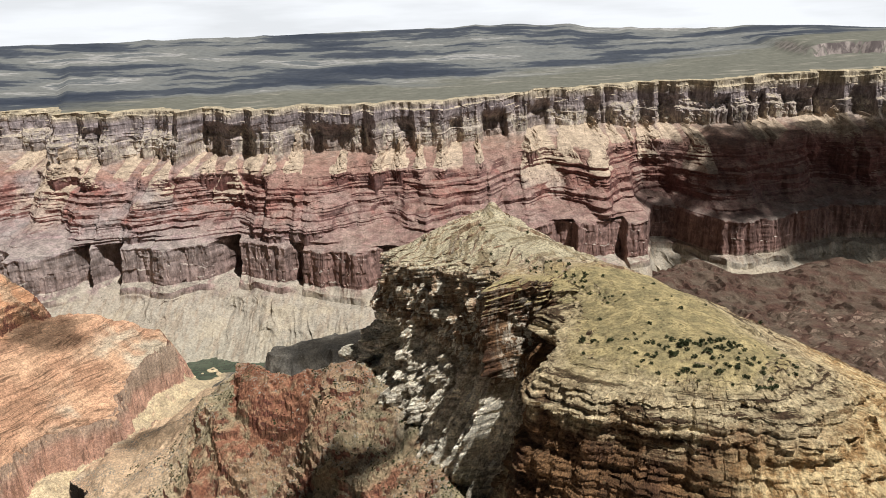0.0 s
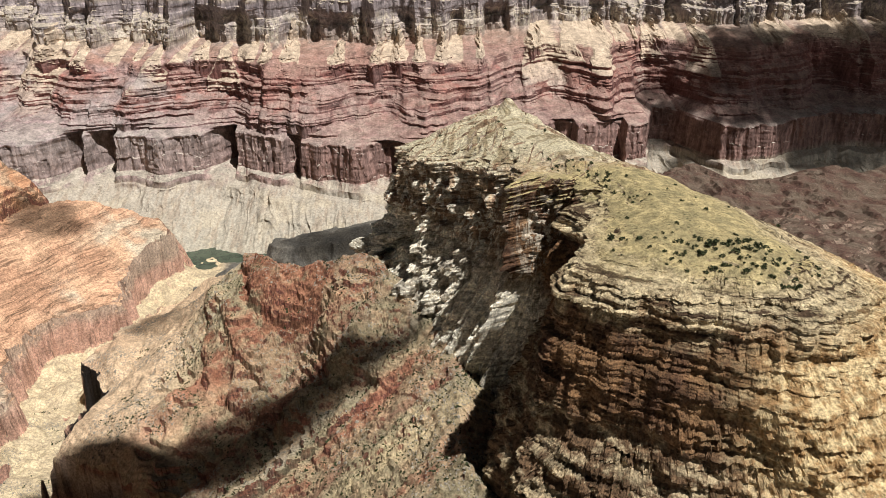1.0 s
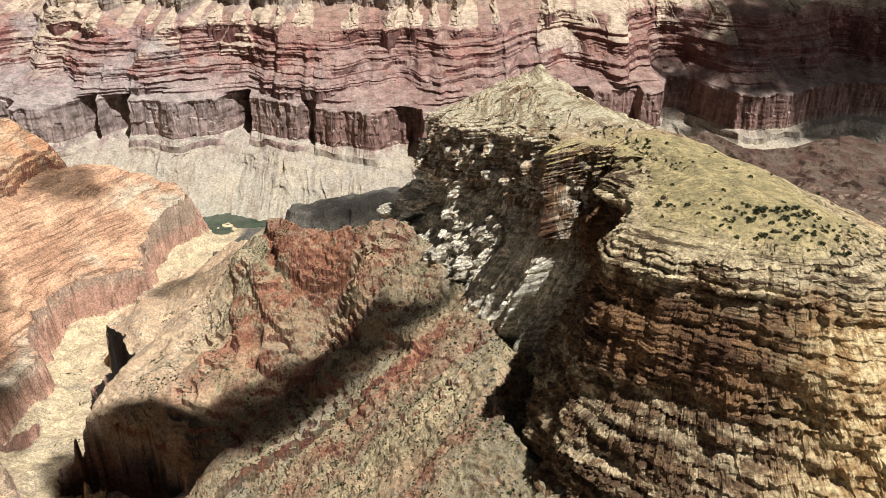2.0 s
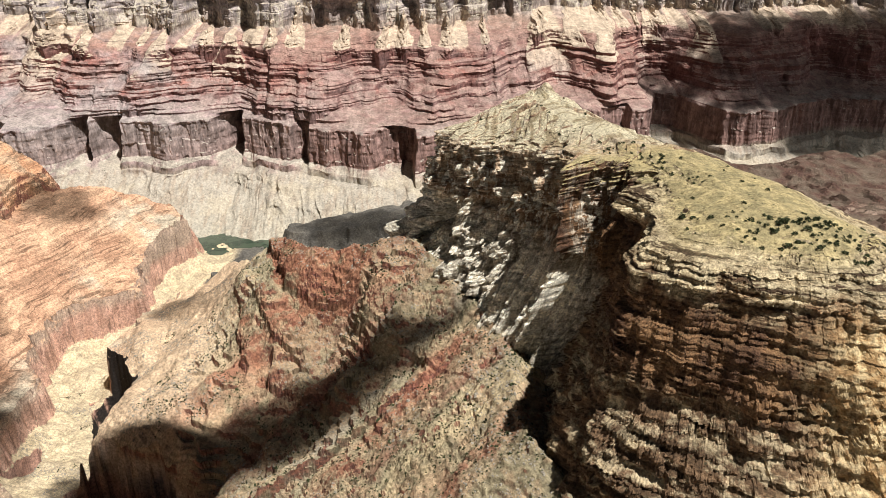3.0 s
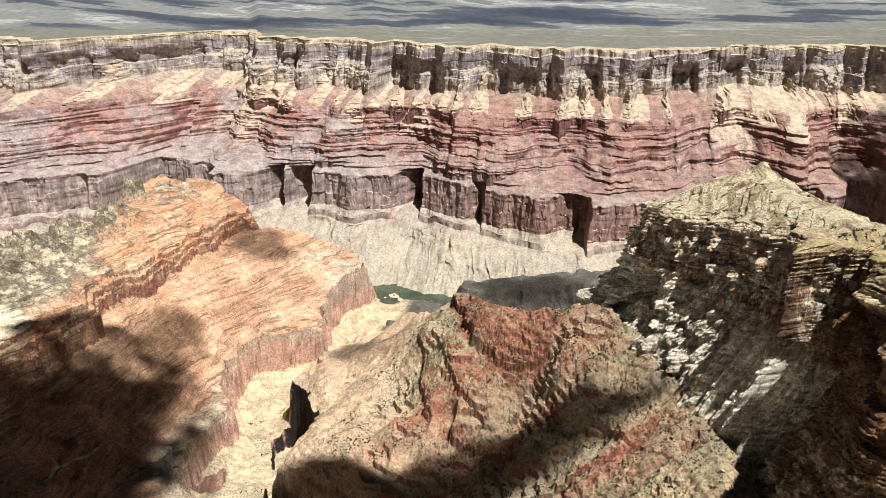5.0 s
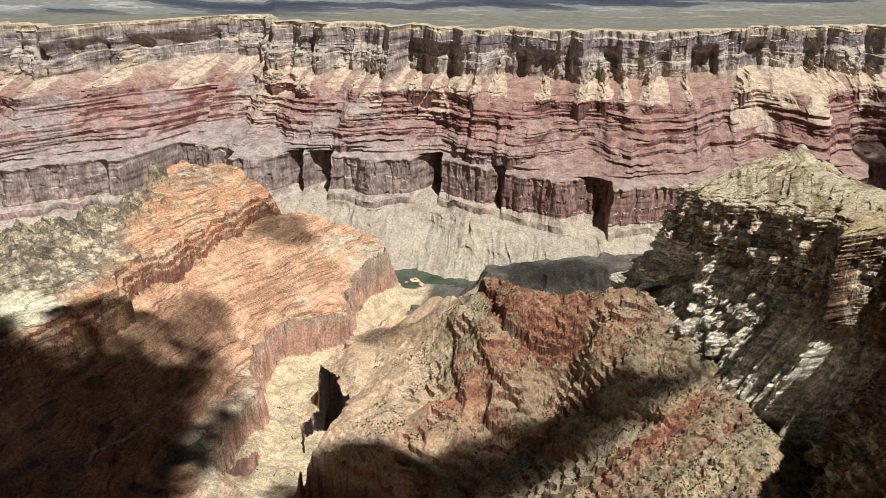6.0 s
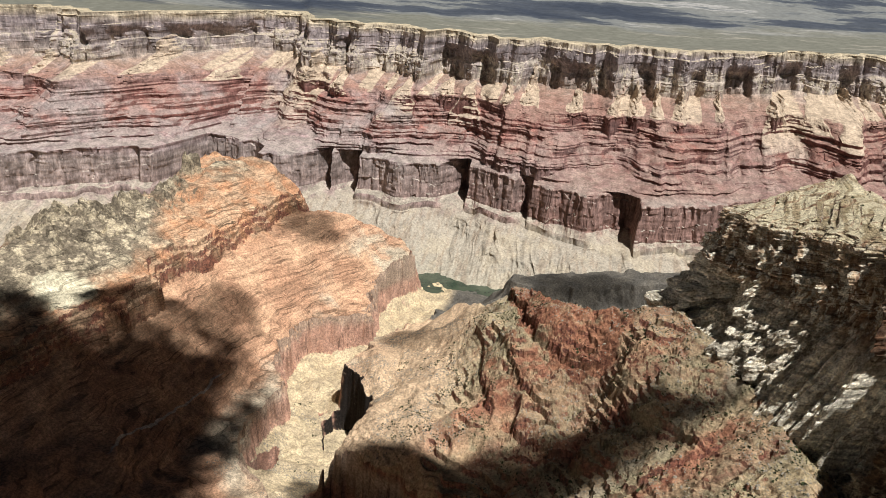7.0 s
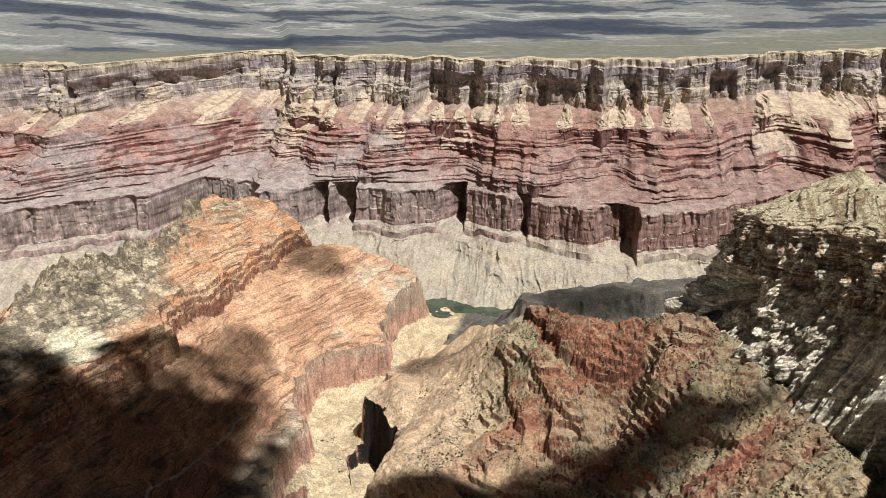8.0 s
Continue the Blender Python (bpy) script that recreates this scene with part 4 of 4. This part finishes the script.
    for cx, cy, wide, long, turn, deep in PITS:
        px, py = (x - cx) * math.cos(turn) + (y - cy) * math.sin(turn), (y - cy) * math.cos(turn) - (x - cx) * math.sin(turn)
        pit = np.hypot(px / wide, py / long) * (1 + 0.25 * fbm2(x / 36, y / 36, 3, 141))
        z = z - np.maximum(z - deep, 0) * (1 - smooth(pit, 0.9, 1.02))
    return z


def ground():
    x = np.concatenate([np.linspace(-3700, -1750, 70, endpoint=False), np.linspace(-1750, 60, 800, endpoint=False), np.linspace(60, 1500, 150, endpoint=False), np.linspace(1500, 2800, 40)])
    y = np.concatenate([np.linspace(-2200, 560, 40, endpoint=False), np.linspace(560, 1500, 420, endpoint=False), np.linspace(1500, 2330, 210, endpoint=False), np.linspace(2330, 2900, 50)])
    gx, gy = np.meshgrid(x, y)
    z = land(gx, gy)
    wall_foot = lip_line(np.clip(gx, -3790, 2790)) - 150
    z = np.where((gy > wall_foot - 200), np.minimum(z, 200 - 0.4 * (gy - wall_foot)), z)
    c, rise, way = to_line(gx, gy, CRAG)
    c = c * way + 14 * fbm2(gx / 40, gy / 40, 3, 142)
    red = smooth(-c, -10, -3) * (1 - smooth(-c, 70, 150)) * smooth(rise, 6, 20) * 0.8
    for line in LEDGES[:3]:
        c, rise, way = to_line(gx, gy, line)
        c = c * way + 9 * fbm2(gx / 40, gy / 40, 3, 143)
        red = np.maximum(red, 0.6 * smooth(-c, -6, -1) * (1 - smooth(-c, 12, 45)) * smooth(rise, 6, 12))
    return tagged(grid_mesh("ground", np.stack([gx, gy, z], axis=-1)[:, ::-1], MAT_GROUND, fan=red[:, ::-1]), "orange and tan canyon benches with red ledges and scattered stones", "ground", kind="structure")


ground()

# ---- the butte ----
SPINE = [(72, 1285, 840), (72, 1262, 842), (62, 1200, 838), (60, 1140, 842), (100, 1010, 844), (180, 900, 848), (192, 800, 854), (205, 700, 856), (238, 664, 858)]
SPINE_AT = [0, 0.6, 2, 3, 4, 5, 6, 7, 7.6, 8, 7.4, 6, 4.6, 2]
CAP = [(70, 1330, 812), (-60, 1290, 772), (-98, 1195, 797), (-40, 1110, 806), (52, 985, 832), (138, 882, 834), (146, 786, 842), (74, 655, 830), (165, 600, 826), (272, 586, 827),
       (360, 640, 822), (455, 750, 765), (330, 960, 770), (200, 1180, 775)]
FOOT = [(60, 1400, 720), (-110, 1320, 690), (-120, 1180, 698), (-35, 1085, 722), (60, 962, 734), (88, 868, 655), (66, 772, 680), (48, 645, 650), (148, 572, 725), (272, 535, 762),
        (392, 598, 762), (560, 760, 690), (450, 980, 680), (330, 1200, 680)]
BASE = [(40, 1520, 440), (-205, 1385, 440), (-300, 1198, 505), (-160, 1048, 500), (-64, 936, 505), (18, 856, 520), (0, 775, 490), (-25, 630, 480), (125, 440, 450), (345, 335, 430),
        (600, 420, 420), (820, 780, 360), (700, 1020, 360), (540, 1290, 360)]
SHARE = [50, 70, 130, 150, 130, 130, 150, 170, 160, 130, 60, 50, 40, 40]


def ring(pts):
    """A closed smooth line through the stations, each stretch with its share of points."""
    p, n, out = np.array(pts, float), len(pts), []
    for k in range(n):
        a, b, c, d = p[k - 1], p[k], p[(k + 1) % n], p[(k + 2) % n]
        t = np.arange(SHARE[k])[:, None] / SHARE[k]
        smooth_way = 0.5 * (2 * b + (c - a) * t + (2 * a - 5 * b + 4 * c - d) * t ** 2 + (3 * b - a - 3 * c + d) * t ** 3)
        out.append(0.6 * smooth_way + 0.4 * (b + (c - b) * t))
    return np.concatenate(out)


def butte():
    cap, foot, base = ring(CAP), ring(FOOT), ring(BASE)
    at = np.concatenate([a + (b - a) * np.arange(k) / k for a, b, k in zip(SPINE_AT, SPINE_AT[1:] + SPINE_AT[:1], SHARE)])
    spine = np.stack([np.interp(at, np.arange(len(SPINE)), c) for c in zip(*SPINE)], axis=-1)
    n = len(cap)
    run = np.linalg.norm(np.roll(cap, -1, 0)[:, :2] - cap[:, :2], axis=1).cumsum()
    tang = np.roll(cap, -6, 0)[:, :2] - np.roll(cap, 6, 0)[:, :2]
    tang /= np.linalg.norm(tang, axis=1)[:, None]
    outward = np.stack([-tang[:, 1], tang[:, 0]], axis=1)
    hollow = run[sum(SHARE[:5]) + 78]
    top, face, apron = [], [], []
    for k in range(70):
        t = k / 70
        p = spine + (cap - spine) * t
        p[:, 2] = spine[:, 2] + (cap[:, 2] - spine[:, 2]) * t ** 1.7
        top.append(p)
    for k in range(130):
        t = k / 130
        face.append(cap + (foot - cap) * np.array([t, t, t]))
    for k in range(110):
        t = k / 109
        p = foot + (base - foot) * t
        p[:, 2] = foot[:, 2] + (base[:, 2] - foot[:, 2]) * t ** 1.05
        apron.append(p)
    p = np.stack(top + face + apron)
    v = np.arange(len(p))[:, None]
    z, s = p[..., 2], np.broadcast_to(run[None, :], p.shape[:2])
    on_top, on_face, on_apron = 1 - smooth(v, 45, 72), smooth(v, 60, 74) * (1 - smooth(v, 190, 215)), smooth(v, 190, 215)
    dip = z + 0.10 * (p[..., 1] - 700) * smooth(p[..., 1], 850, 1000)
    north = 0.22 + 0.78 * smooth(p[..., 1], 800, 900)
    out = on_face * smooth(p[..., 1], 860, 960) * 9 * blocks(s, dip, 15, 17, 224)
    out = out + on_face * (north * 30 * (lean(s / 62 + 0.1 * noise2(s / 30, z / 60, 208), 201, 0.4) - 0.5) + (0.3 + 0.7 * north) * 12 * (lean(s / 21 + 0.15 * noise2(s / 20, z / 30, 208), 202, 0.4) - 0.5))
    out = out - on_face * (5 * smooth(v, 75, 80) * (1 - smooth(v, 84, 110)) + 36 * np.exp(-((s - hollow) / 38) ** 2) * smooth(v, 74, 80) * (1 - smooth(v, 96, 125)))
    out = out + on_face * ((1.5 + 3.5 * north) * blocks(s, dip, 34, 30, 203) + (1.0 + 2.2 * north) * blocks(s, dip, 12, 13, 205) + 1.2 * blocks(s, dip, 5, 5, 210) + (8.5 - 4.5 * north) * bedding(s, dip, 5, 13, 204) + 3.0 * bedding(s, dip, 1.8, 4.2, 206) + (1 - north) * (2.5 * blocks(s, dip, 30, 26, 242) + 9 * (ridge2(s / 48, z / 200, 2, 244) - 0.5)) + 6 * noise2(s / 70, z / 26, 229) + 1.2 * noise2(s / 6, z / 12, 207))
    bedded = (1 - smooth(p[..., 1], 740, 800)) * smooth(p[..., 0], -20, 60)
    ribs = smooth(p[..., 1], 840, 880) * (1 - smooth(p[..., 1], 960, 1010))
    crags = 30 * (ridge2(s / 60, z / 400, 3, 211) - 0.5) + (1 - ribs) * (34 * (ridge2(s / 44, z / 60, 3, 212) - 0.5) + 16 * (ridge2(s / 15, z / 24, 2, 213) - 0.5) + 9 * blocks(s, z, 24, 22, 215) + 5 * blocks(s, z, 10, 12, 217)) + 3.0 * noise2(s / 7, z / 14, 214) + 4 * blocks(s, z, 9, 60, 216) + 3 * blocks(s, z, 5, 7, 228) + (8 + 24 * ribs) * (ridge2(s / 17, z / 500, 2, 218) - 0.5)
    # a lit pillar and a deep cleft beside it, from the cap to the foot
    pillar, cleft = run[sum(SHARE[:4]) - 6], run[sum(SHARE[:4]) + 44]
    out = out + (on_face * 15 * np.exp(-((s - pillar) / 13) ** 2) - (on_face + 0.8 * on_apron) * 48 * np.exp(-((s - cleft - 5 * noise2(z / 25, 0.5, 238)) / 13) ** 2) * smooth(v, 66, 78) * (1 - smooth(v, 250, 300)))
    nose = run[sum(SHARE[:2]) + 20]
    out = out + on_apron * 96 * np.exp(-((s - nose) / 40) ** 2) * smooth(v, 200, 242) * (1 - smooth(v, 275, 313)) * (0.8 + 0.4 * noise2(s / 20, z / 24, 222) + 0.12 * blocks(s, z, 11, 13, 241))
    out = out + on_apron * (crags * (1 - 0.7 * bedded) + bedded * (10 * bedding(s, z, 8, 22, 219) + 3.5 * bedding(s, z, 2, 6, 220) + 4 * blocks(s, z, 28, 24, 225) + 1.5 * blocks(s, z, 6, 6, 226) + 9 * noise2(s / 60, z / 40, 227)))
    ledges = smooth(v, 30, 62) * (1 - smooth(v, 70, 74))
    out = out + ledges * (2.2 * bedding(s, dip, 1.6, 4, 231) + 1.5 * blocks(s, dip, 6, 4, 232))
    p[..., :2] += out[..., None] * outward[None]
    p[..., 2] += on_top * (2.5 * fbm2(p[..., 0] / 40, p[..., 1] / 40, 4, 221)) * smooth(v, 1, 8)
    tilt = 0.45 * p[..., 0] - 0.30 * p[..., 1] + p[..., 2]
    p[..., 2] += on_top * smooth(p[..., 1], 880, 980) * smooth(v, 6, 16) * (8 * bedding(s, tilt, 6, 15, 233) + 7 * (ridge2(p[..., 0] / 26, p[..., 1] / 26, 3, 234) - 0.5))
    south = (1 - smooth(p[..., 1], 860, 930)) * smooth(v, 26, 36) * (1 - smooth(v, 69, 72))
    south = south * (0.15 + 0.85 * smooth(noise2(s / 60, v / 9, 237), -0.25, 0.3))
    stair = step_up(p[..., 2] + 1.2 * noise2(s / 60, v / 40, 235) + 0.8 * noise2(s / 8, v / 6, 236), 3.6, 0.75)
    p[..., 2] += south * (stair - p[..., 2])
    p[..., 2] += south * smooth(v, 36, 50) * 1.5 * lattice(np.floor(p[..., 0] / 5 + 0.8 * noise2(p[..., 0] / 11, p[..., 1] / 11, 239)), np.floor(p[..., 1] / 5), 0 * np.floor(p[..., 0]), 240)
    p[..., 2] += 19 * np.exp(-((p[..., 0] - 62) ** 2 + (p[..., 1] - 1255) ** 2) / 14 ** 2) * on_top
    p[..., 2] = p[..., 2] + 0.9 * on_top * noise2(p[..., 0] / 7, p[..., 1] / 7, 223) * smooth(v, 1, 8)
    thing = tagged(new("butte"), "yellow-topped rock butte with dark bedded cliffs", "butte")
    grid_mesh("caprock", p[:74], MAT_BUTTE, thing, closed=True, label="yellow scrubby cap with pale ledges")
    grid_mesh("cliff_face", p[73:205], MAT_BUTTE, thing, closed=True, label="dark brown bedded cliff")
    grid_mesh("rock_apron", p[204:], MAT_BUTTE, thing, closed=True, label="broken grey and white rock below the cliff")
    return p


butte_places = butte()


# ---- scrub and stones ----
MAT_LEAF = Mat("dark_scrub_leaves")
MAT_LEAF = MAT_LEAF.finish(MAT_LEAF.mix(MAT_LEAF.noise(1.2, 3), (0.035, 0.042, 0.018), (0.085, 0.095, 0.04)))
MAT_STEM = Mat("grey_scrub_wood")
MAT_STEM = MAT_STEM.finish(MAT_STEM.mix(MAT_STEM.noise(0.5, 3), (0.10, 0.075, 0.05), (0.18, 0.14, 0.10)))
MAT_STONE = Mat("pale_boulder_rock")
MAT_STONE = MAT_STONE.finish(MAT_STONE.mix(MAT_STONE.noise(4, 5), (0.26, 0.22, 0.16), (0.52, 0.46, 0.36)), MAT_STONE.noise(2, 6), 0.8, 1.5)


def soup(name, verts, faces, material):
    me = bpy.data.meshes.new(name)
    me.from_pydata([tuple(UNIT * c for c in v) for v in verts], [], faces)
    me.materials.append(material)
    return me


def leaf_clumps(rng, size, count):
    """Small tilted leaf tufts, spread through a low uneven crown."""
    verts, faces = [], []
    lobes = [(rng.uniform(-0.45, 0.45), rng.uniform(-0.45, 0.45), rng.uniform(0.35, 0.75)) for _ in range(5)]
    for _ in range(count):
        lx, ly, lz = rng.choice(lobes)
        c = Vector((lx + rng.gauss(0, 0.2), ly + rng.gauss(0, 0.2), max(0.08, lz + rng.gauss(0, 0.16)))) * size
        turn = Euler((rng.uniform(0, 6.3), rng.uniform(0, 6.3), rng.uniform(0, 6.3))).to_matrix()
        k, n = size * rng.uniform(0.14, 0.26), len(verts)
        verts += [tuple(c + turn @ (Vector(q) * k)) for q in ((-1, -0.6, 0), (1, -0.5, 0.2), (0.7, 0.9, -0.1), (-0.8, 0.7, 0.15))]
        faces.append((n, n + 1, n + 2, n + 3))
    return verts, faces


def stems(rng, size):
    verts, faces = [], []
    for _ in range(4):
        tip = Vector((rng.uniform(-0.4, 0.4), rng.uniform(-0.4, 0.4), 0.6)) * size
        n = len(verts)
        for z, r in ((-0.15 * size, 0.05 * size), (1.0, 0.02 * size)):
            c = tip if z == 1.0 else Vector((0, 0, z))
            verts += [tuple(c + Vector((r * math.cos(a), r * math.sin(a), 0))) for a in (0, 2.1, 4.2)]
        faces += [(n, n + 1, n + 4, n + 3), (n + 1, n + 2, n + 5, n + 4), (n + 2, n, n + 3, n + 5)]
    return verts, faces


def shrubs():
    """Junipers and bushes that can be told apart on the butte's cap."""
    rng = random.Random(4)
    kinds = []
    for k in range(3):
        kinds.append((soup("crown", *leaf_clumps(rng, 3.4, 46), MAT_LEAF), soup("stem", *stems(rng, 3.4), MAT_STEM)))
    rows, cols = butte_places.shape[:2]
    made = 0
    while made < 190:
        r, c = rng.randrange(6, 58), rng.randrange(cols)
        x, y, z = butte_places[r, c]
        if y > 960 and rng.random() < 0.8 or noise2(x / 45, y / 45, 301) < rng.uniform(-0.5, 0.6):
            continue
        crown, stem = kinds[made % 3]
        shrub = tagged(new("shrub"), "dark green rounded juniper bush on dry yellow ground", "shrub", "bushes on the butte")
        size = rng.uniform(0.45, 1.25) * (1.5 if rng.random() < 0.08 else 1)
        shrub.matrix_world = Matrix.LocRotScale(Vector((x, y, z)) * UNIT, Euler((0, 0, rng.uniform(0, 6.3))), (size, size, size * rng.uniform(0.7, 1.0)))
        for name, me in (("crown", crown), ("stem", stem)):
            new(name, me).parent = shrub
        made += 1


def scatter(name, label, category, count, area, size, shape, material, seed, keep):
    """Many small pieces on the ground, past counting, as one mesh."""
    rng = random.Random(seed)
    xs, ys = np.array([rng.uniform(area[0], area[1]) for _ in range(count)]), np.array([rng.uniform(area[2], area[3]) for _ in range(count)])
    zs, h = land(xs, ys), 1.5
    steep = np.hypot(land(xs + h, ys) - zs, land(xs, ys + h) - zs) / h
    good = keep(xs, ys, zs) & (steep < 1.1) & (zs > 60)
    verts, faces = [], []
    for x, y, z in zip(xs[good], ys[good], zs[good]):
        k = size * rng.uniform(0.5, 1.0) * (1.9 if rng.random() < 0.06 else 1)
        n = len(verts)
        v, f = shape(rng)
        a = rng.uniform(0, 6.3)
        ca, sa = math.cos(a) * k, math.sin(a) * k
        verts += [(x + ca * p - sa * q, y + sa * p + ca * q, z + k * r - 0.2 * k) for p, q, r in v]
        faces += [tuple(n + i for i in face) for face in f]
    return tagged(new(name, soup(name, verts, faces, material)), label, category, kind="stuff")


def stone_shape(rng):
    v = [(rng.uniform(0.6, 1.1) * math.cos(a), rng.uniform(0.5, 1.0) * math.sin(a), rng.uniform(-0.2, 0.15)) for a in (0.2, 1.5, 2.6, 3.7, 5.2)]
    v += [(0.55 * p + rng.uniform(-0.15, 0.15), 0.55 * q + rng.uniform(-0.15, 0.15), rng.uniform(0.55, 0.95)) for p, q, _ in v]
    return v, [(k, (k + 1) % 5, 5 + (k + 1) % 5, 5 + k) for k in range(5)] + [(5, 6, 7, 8, 9)]


def scrub_shape(rng):
    v, f = [], []
    for _ in range(3):
        c = Vector((rng.uniform(-0.6, 0.6), rng.uniform(-0.6, 0.6), rng.uniform(0.25, 0.8)))
        turn = Euler((rng.uniform(0, 6.3), rng.uniform(0, 6.3), rng.uniform(0, 6.3))).to_matrix()
        n = len(v)
        v += [tuple(c + turn @ Vector(q)) for q in ((-0.5, -0.4, 0), (0.5, -0.45, 0), (0.45, 0.5, 0.1), (-0.5, 0.4, 0))]
        f.append((n, n + 1, n + 2, n + 3))
    return v, f


shrubs()
scatter("slope_scrub", "low dark scrub dotted over the stony slopes", "scrub", 30000, (-1000, 60, 620, 1500), 2.3, scrub_shape, MAT_LEAF, 7,
        lambda x, y, z: (0.6 * noise2(x / 90, y / 90, 311) + 0.5 * noise2(x / 28, y / 28, 312) + 0.001 * x > -0.45) & (z < 620))
scatter("slope_stones", "pale boulders strewn over the slopes", "boulders", 52000, (-1000, 60, 620, 1650), 1.9, stone_shape, MAT_STONE, 8,
        lambda x, y, z: (noise2(x / 60, y / 60, 313) + 0.0006 * x > -0.35) & (z < 640))


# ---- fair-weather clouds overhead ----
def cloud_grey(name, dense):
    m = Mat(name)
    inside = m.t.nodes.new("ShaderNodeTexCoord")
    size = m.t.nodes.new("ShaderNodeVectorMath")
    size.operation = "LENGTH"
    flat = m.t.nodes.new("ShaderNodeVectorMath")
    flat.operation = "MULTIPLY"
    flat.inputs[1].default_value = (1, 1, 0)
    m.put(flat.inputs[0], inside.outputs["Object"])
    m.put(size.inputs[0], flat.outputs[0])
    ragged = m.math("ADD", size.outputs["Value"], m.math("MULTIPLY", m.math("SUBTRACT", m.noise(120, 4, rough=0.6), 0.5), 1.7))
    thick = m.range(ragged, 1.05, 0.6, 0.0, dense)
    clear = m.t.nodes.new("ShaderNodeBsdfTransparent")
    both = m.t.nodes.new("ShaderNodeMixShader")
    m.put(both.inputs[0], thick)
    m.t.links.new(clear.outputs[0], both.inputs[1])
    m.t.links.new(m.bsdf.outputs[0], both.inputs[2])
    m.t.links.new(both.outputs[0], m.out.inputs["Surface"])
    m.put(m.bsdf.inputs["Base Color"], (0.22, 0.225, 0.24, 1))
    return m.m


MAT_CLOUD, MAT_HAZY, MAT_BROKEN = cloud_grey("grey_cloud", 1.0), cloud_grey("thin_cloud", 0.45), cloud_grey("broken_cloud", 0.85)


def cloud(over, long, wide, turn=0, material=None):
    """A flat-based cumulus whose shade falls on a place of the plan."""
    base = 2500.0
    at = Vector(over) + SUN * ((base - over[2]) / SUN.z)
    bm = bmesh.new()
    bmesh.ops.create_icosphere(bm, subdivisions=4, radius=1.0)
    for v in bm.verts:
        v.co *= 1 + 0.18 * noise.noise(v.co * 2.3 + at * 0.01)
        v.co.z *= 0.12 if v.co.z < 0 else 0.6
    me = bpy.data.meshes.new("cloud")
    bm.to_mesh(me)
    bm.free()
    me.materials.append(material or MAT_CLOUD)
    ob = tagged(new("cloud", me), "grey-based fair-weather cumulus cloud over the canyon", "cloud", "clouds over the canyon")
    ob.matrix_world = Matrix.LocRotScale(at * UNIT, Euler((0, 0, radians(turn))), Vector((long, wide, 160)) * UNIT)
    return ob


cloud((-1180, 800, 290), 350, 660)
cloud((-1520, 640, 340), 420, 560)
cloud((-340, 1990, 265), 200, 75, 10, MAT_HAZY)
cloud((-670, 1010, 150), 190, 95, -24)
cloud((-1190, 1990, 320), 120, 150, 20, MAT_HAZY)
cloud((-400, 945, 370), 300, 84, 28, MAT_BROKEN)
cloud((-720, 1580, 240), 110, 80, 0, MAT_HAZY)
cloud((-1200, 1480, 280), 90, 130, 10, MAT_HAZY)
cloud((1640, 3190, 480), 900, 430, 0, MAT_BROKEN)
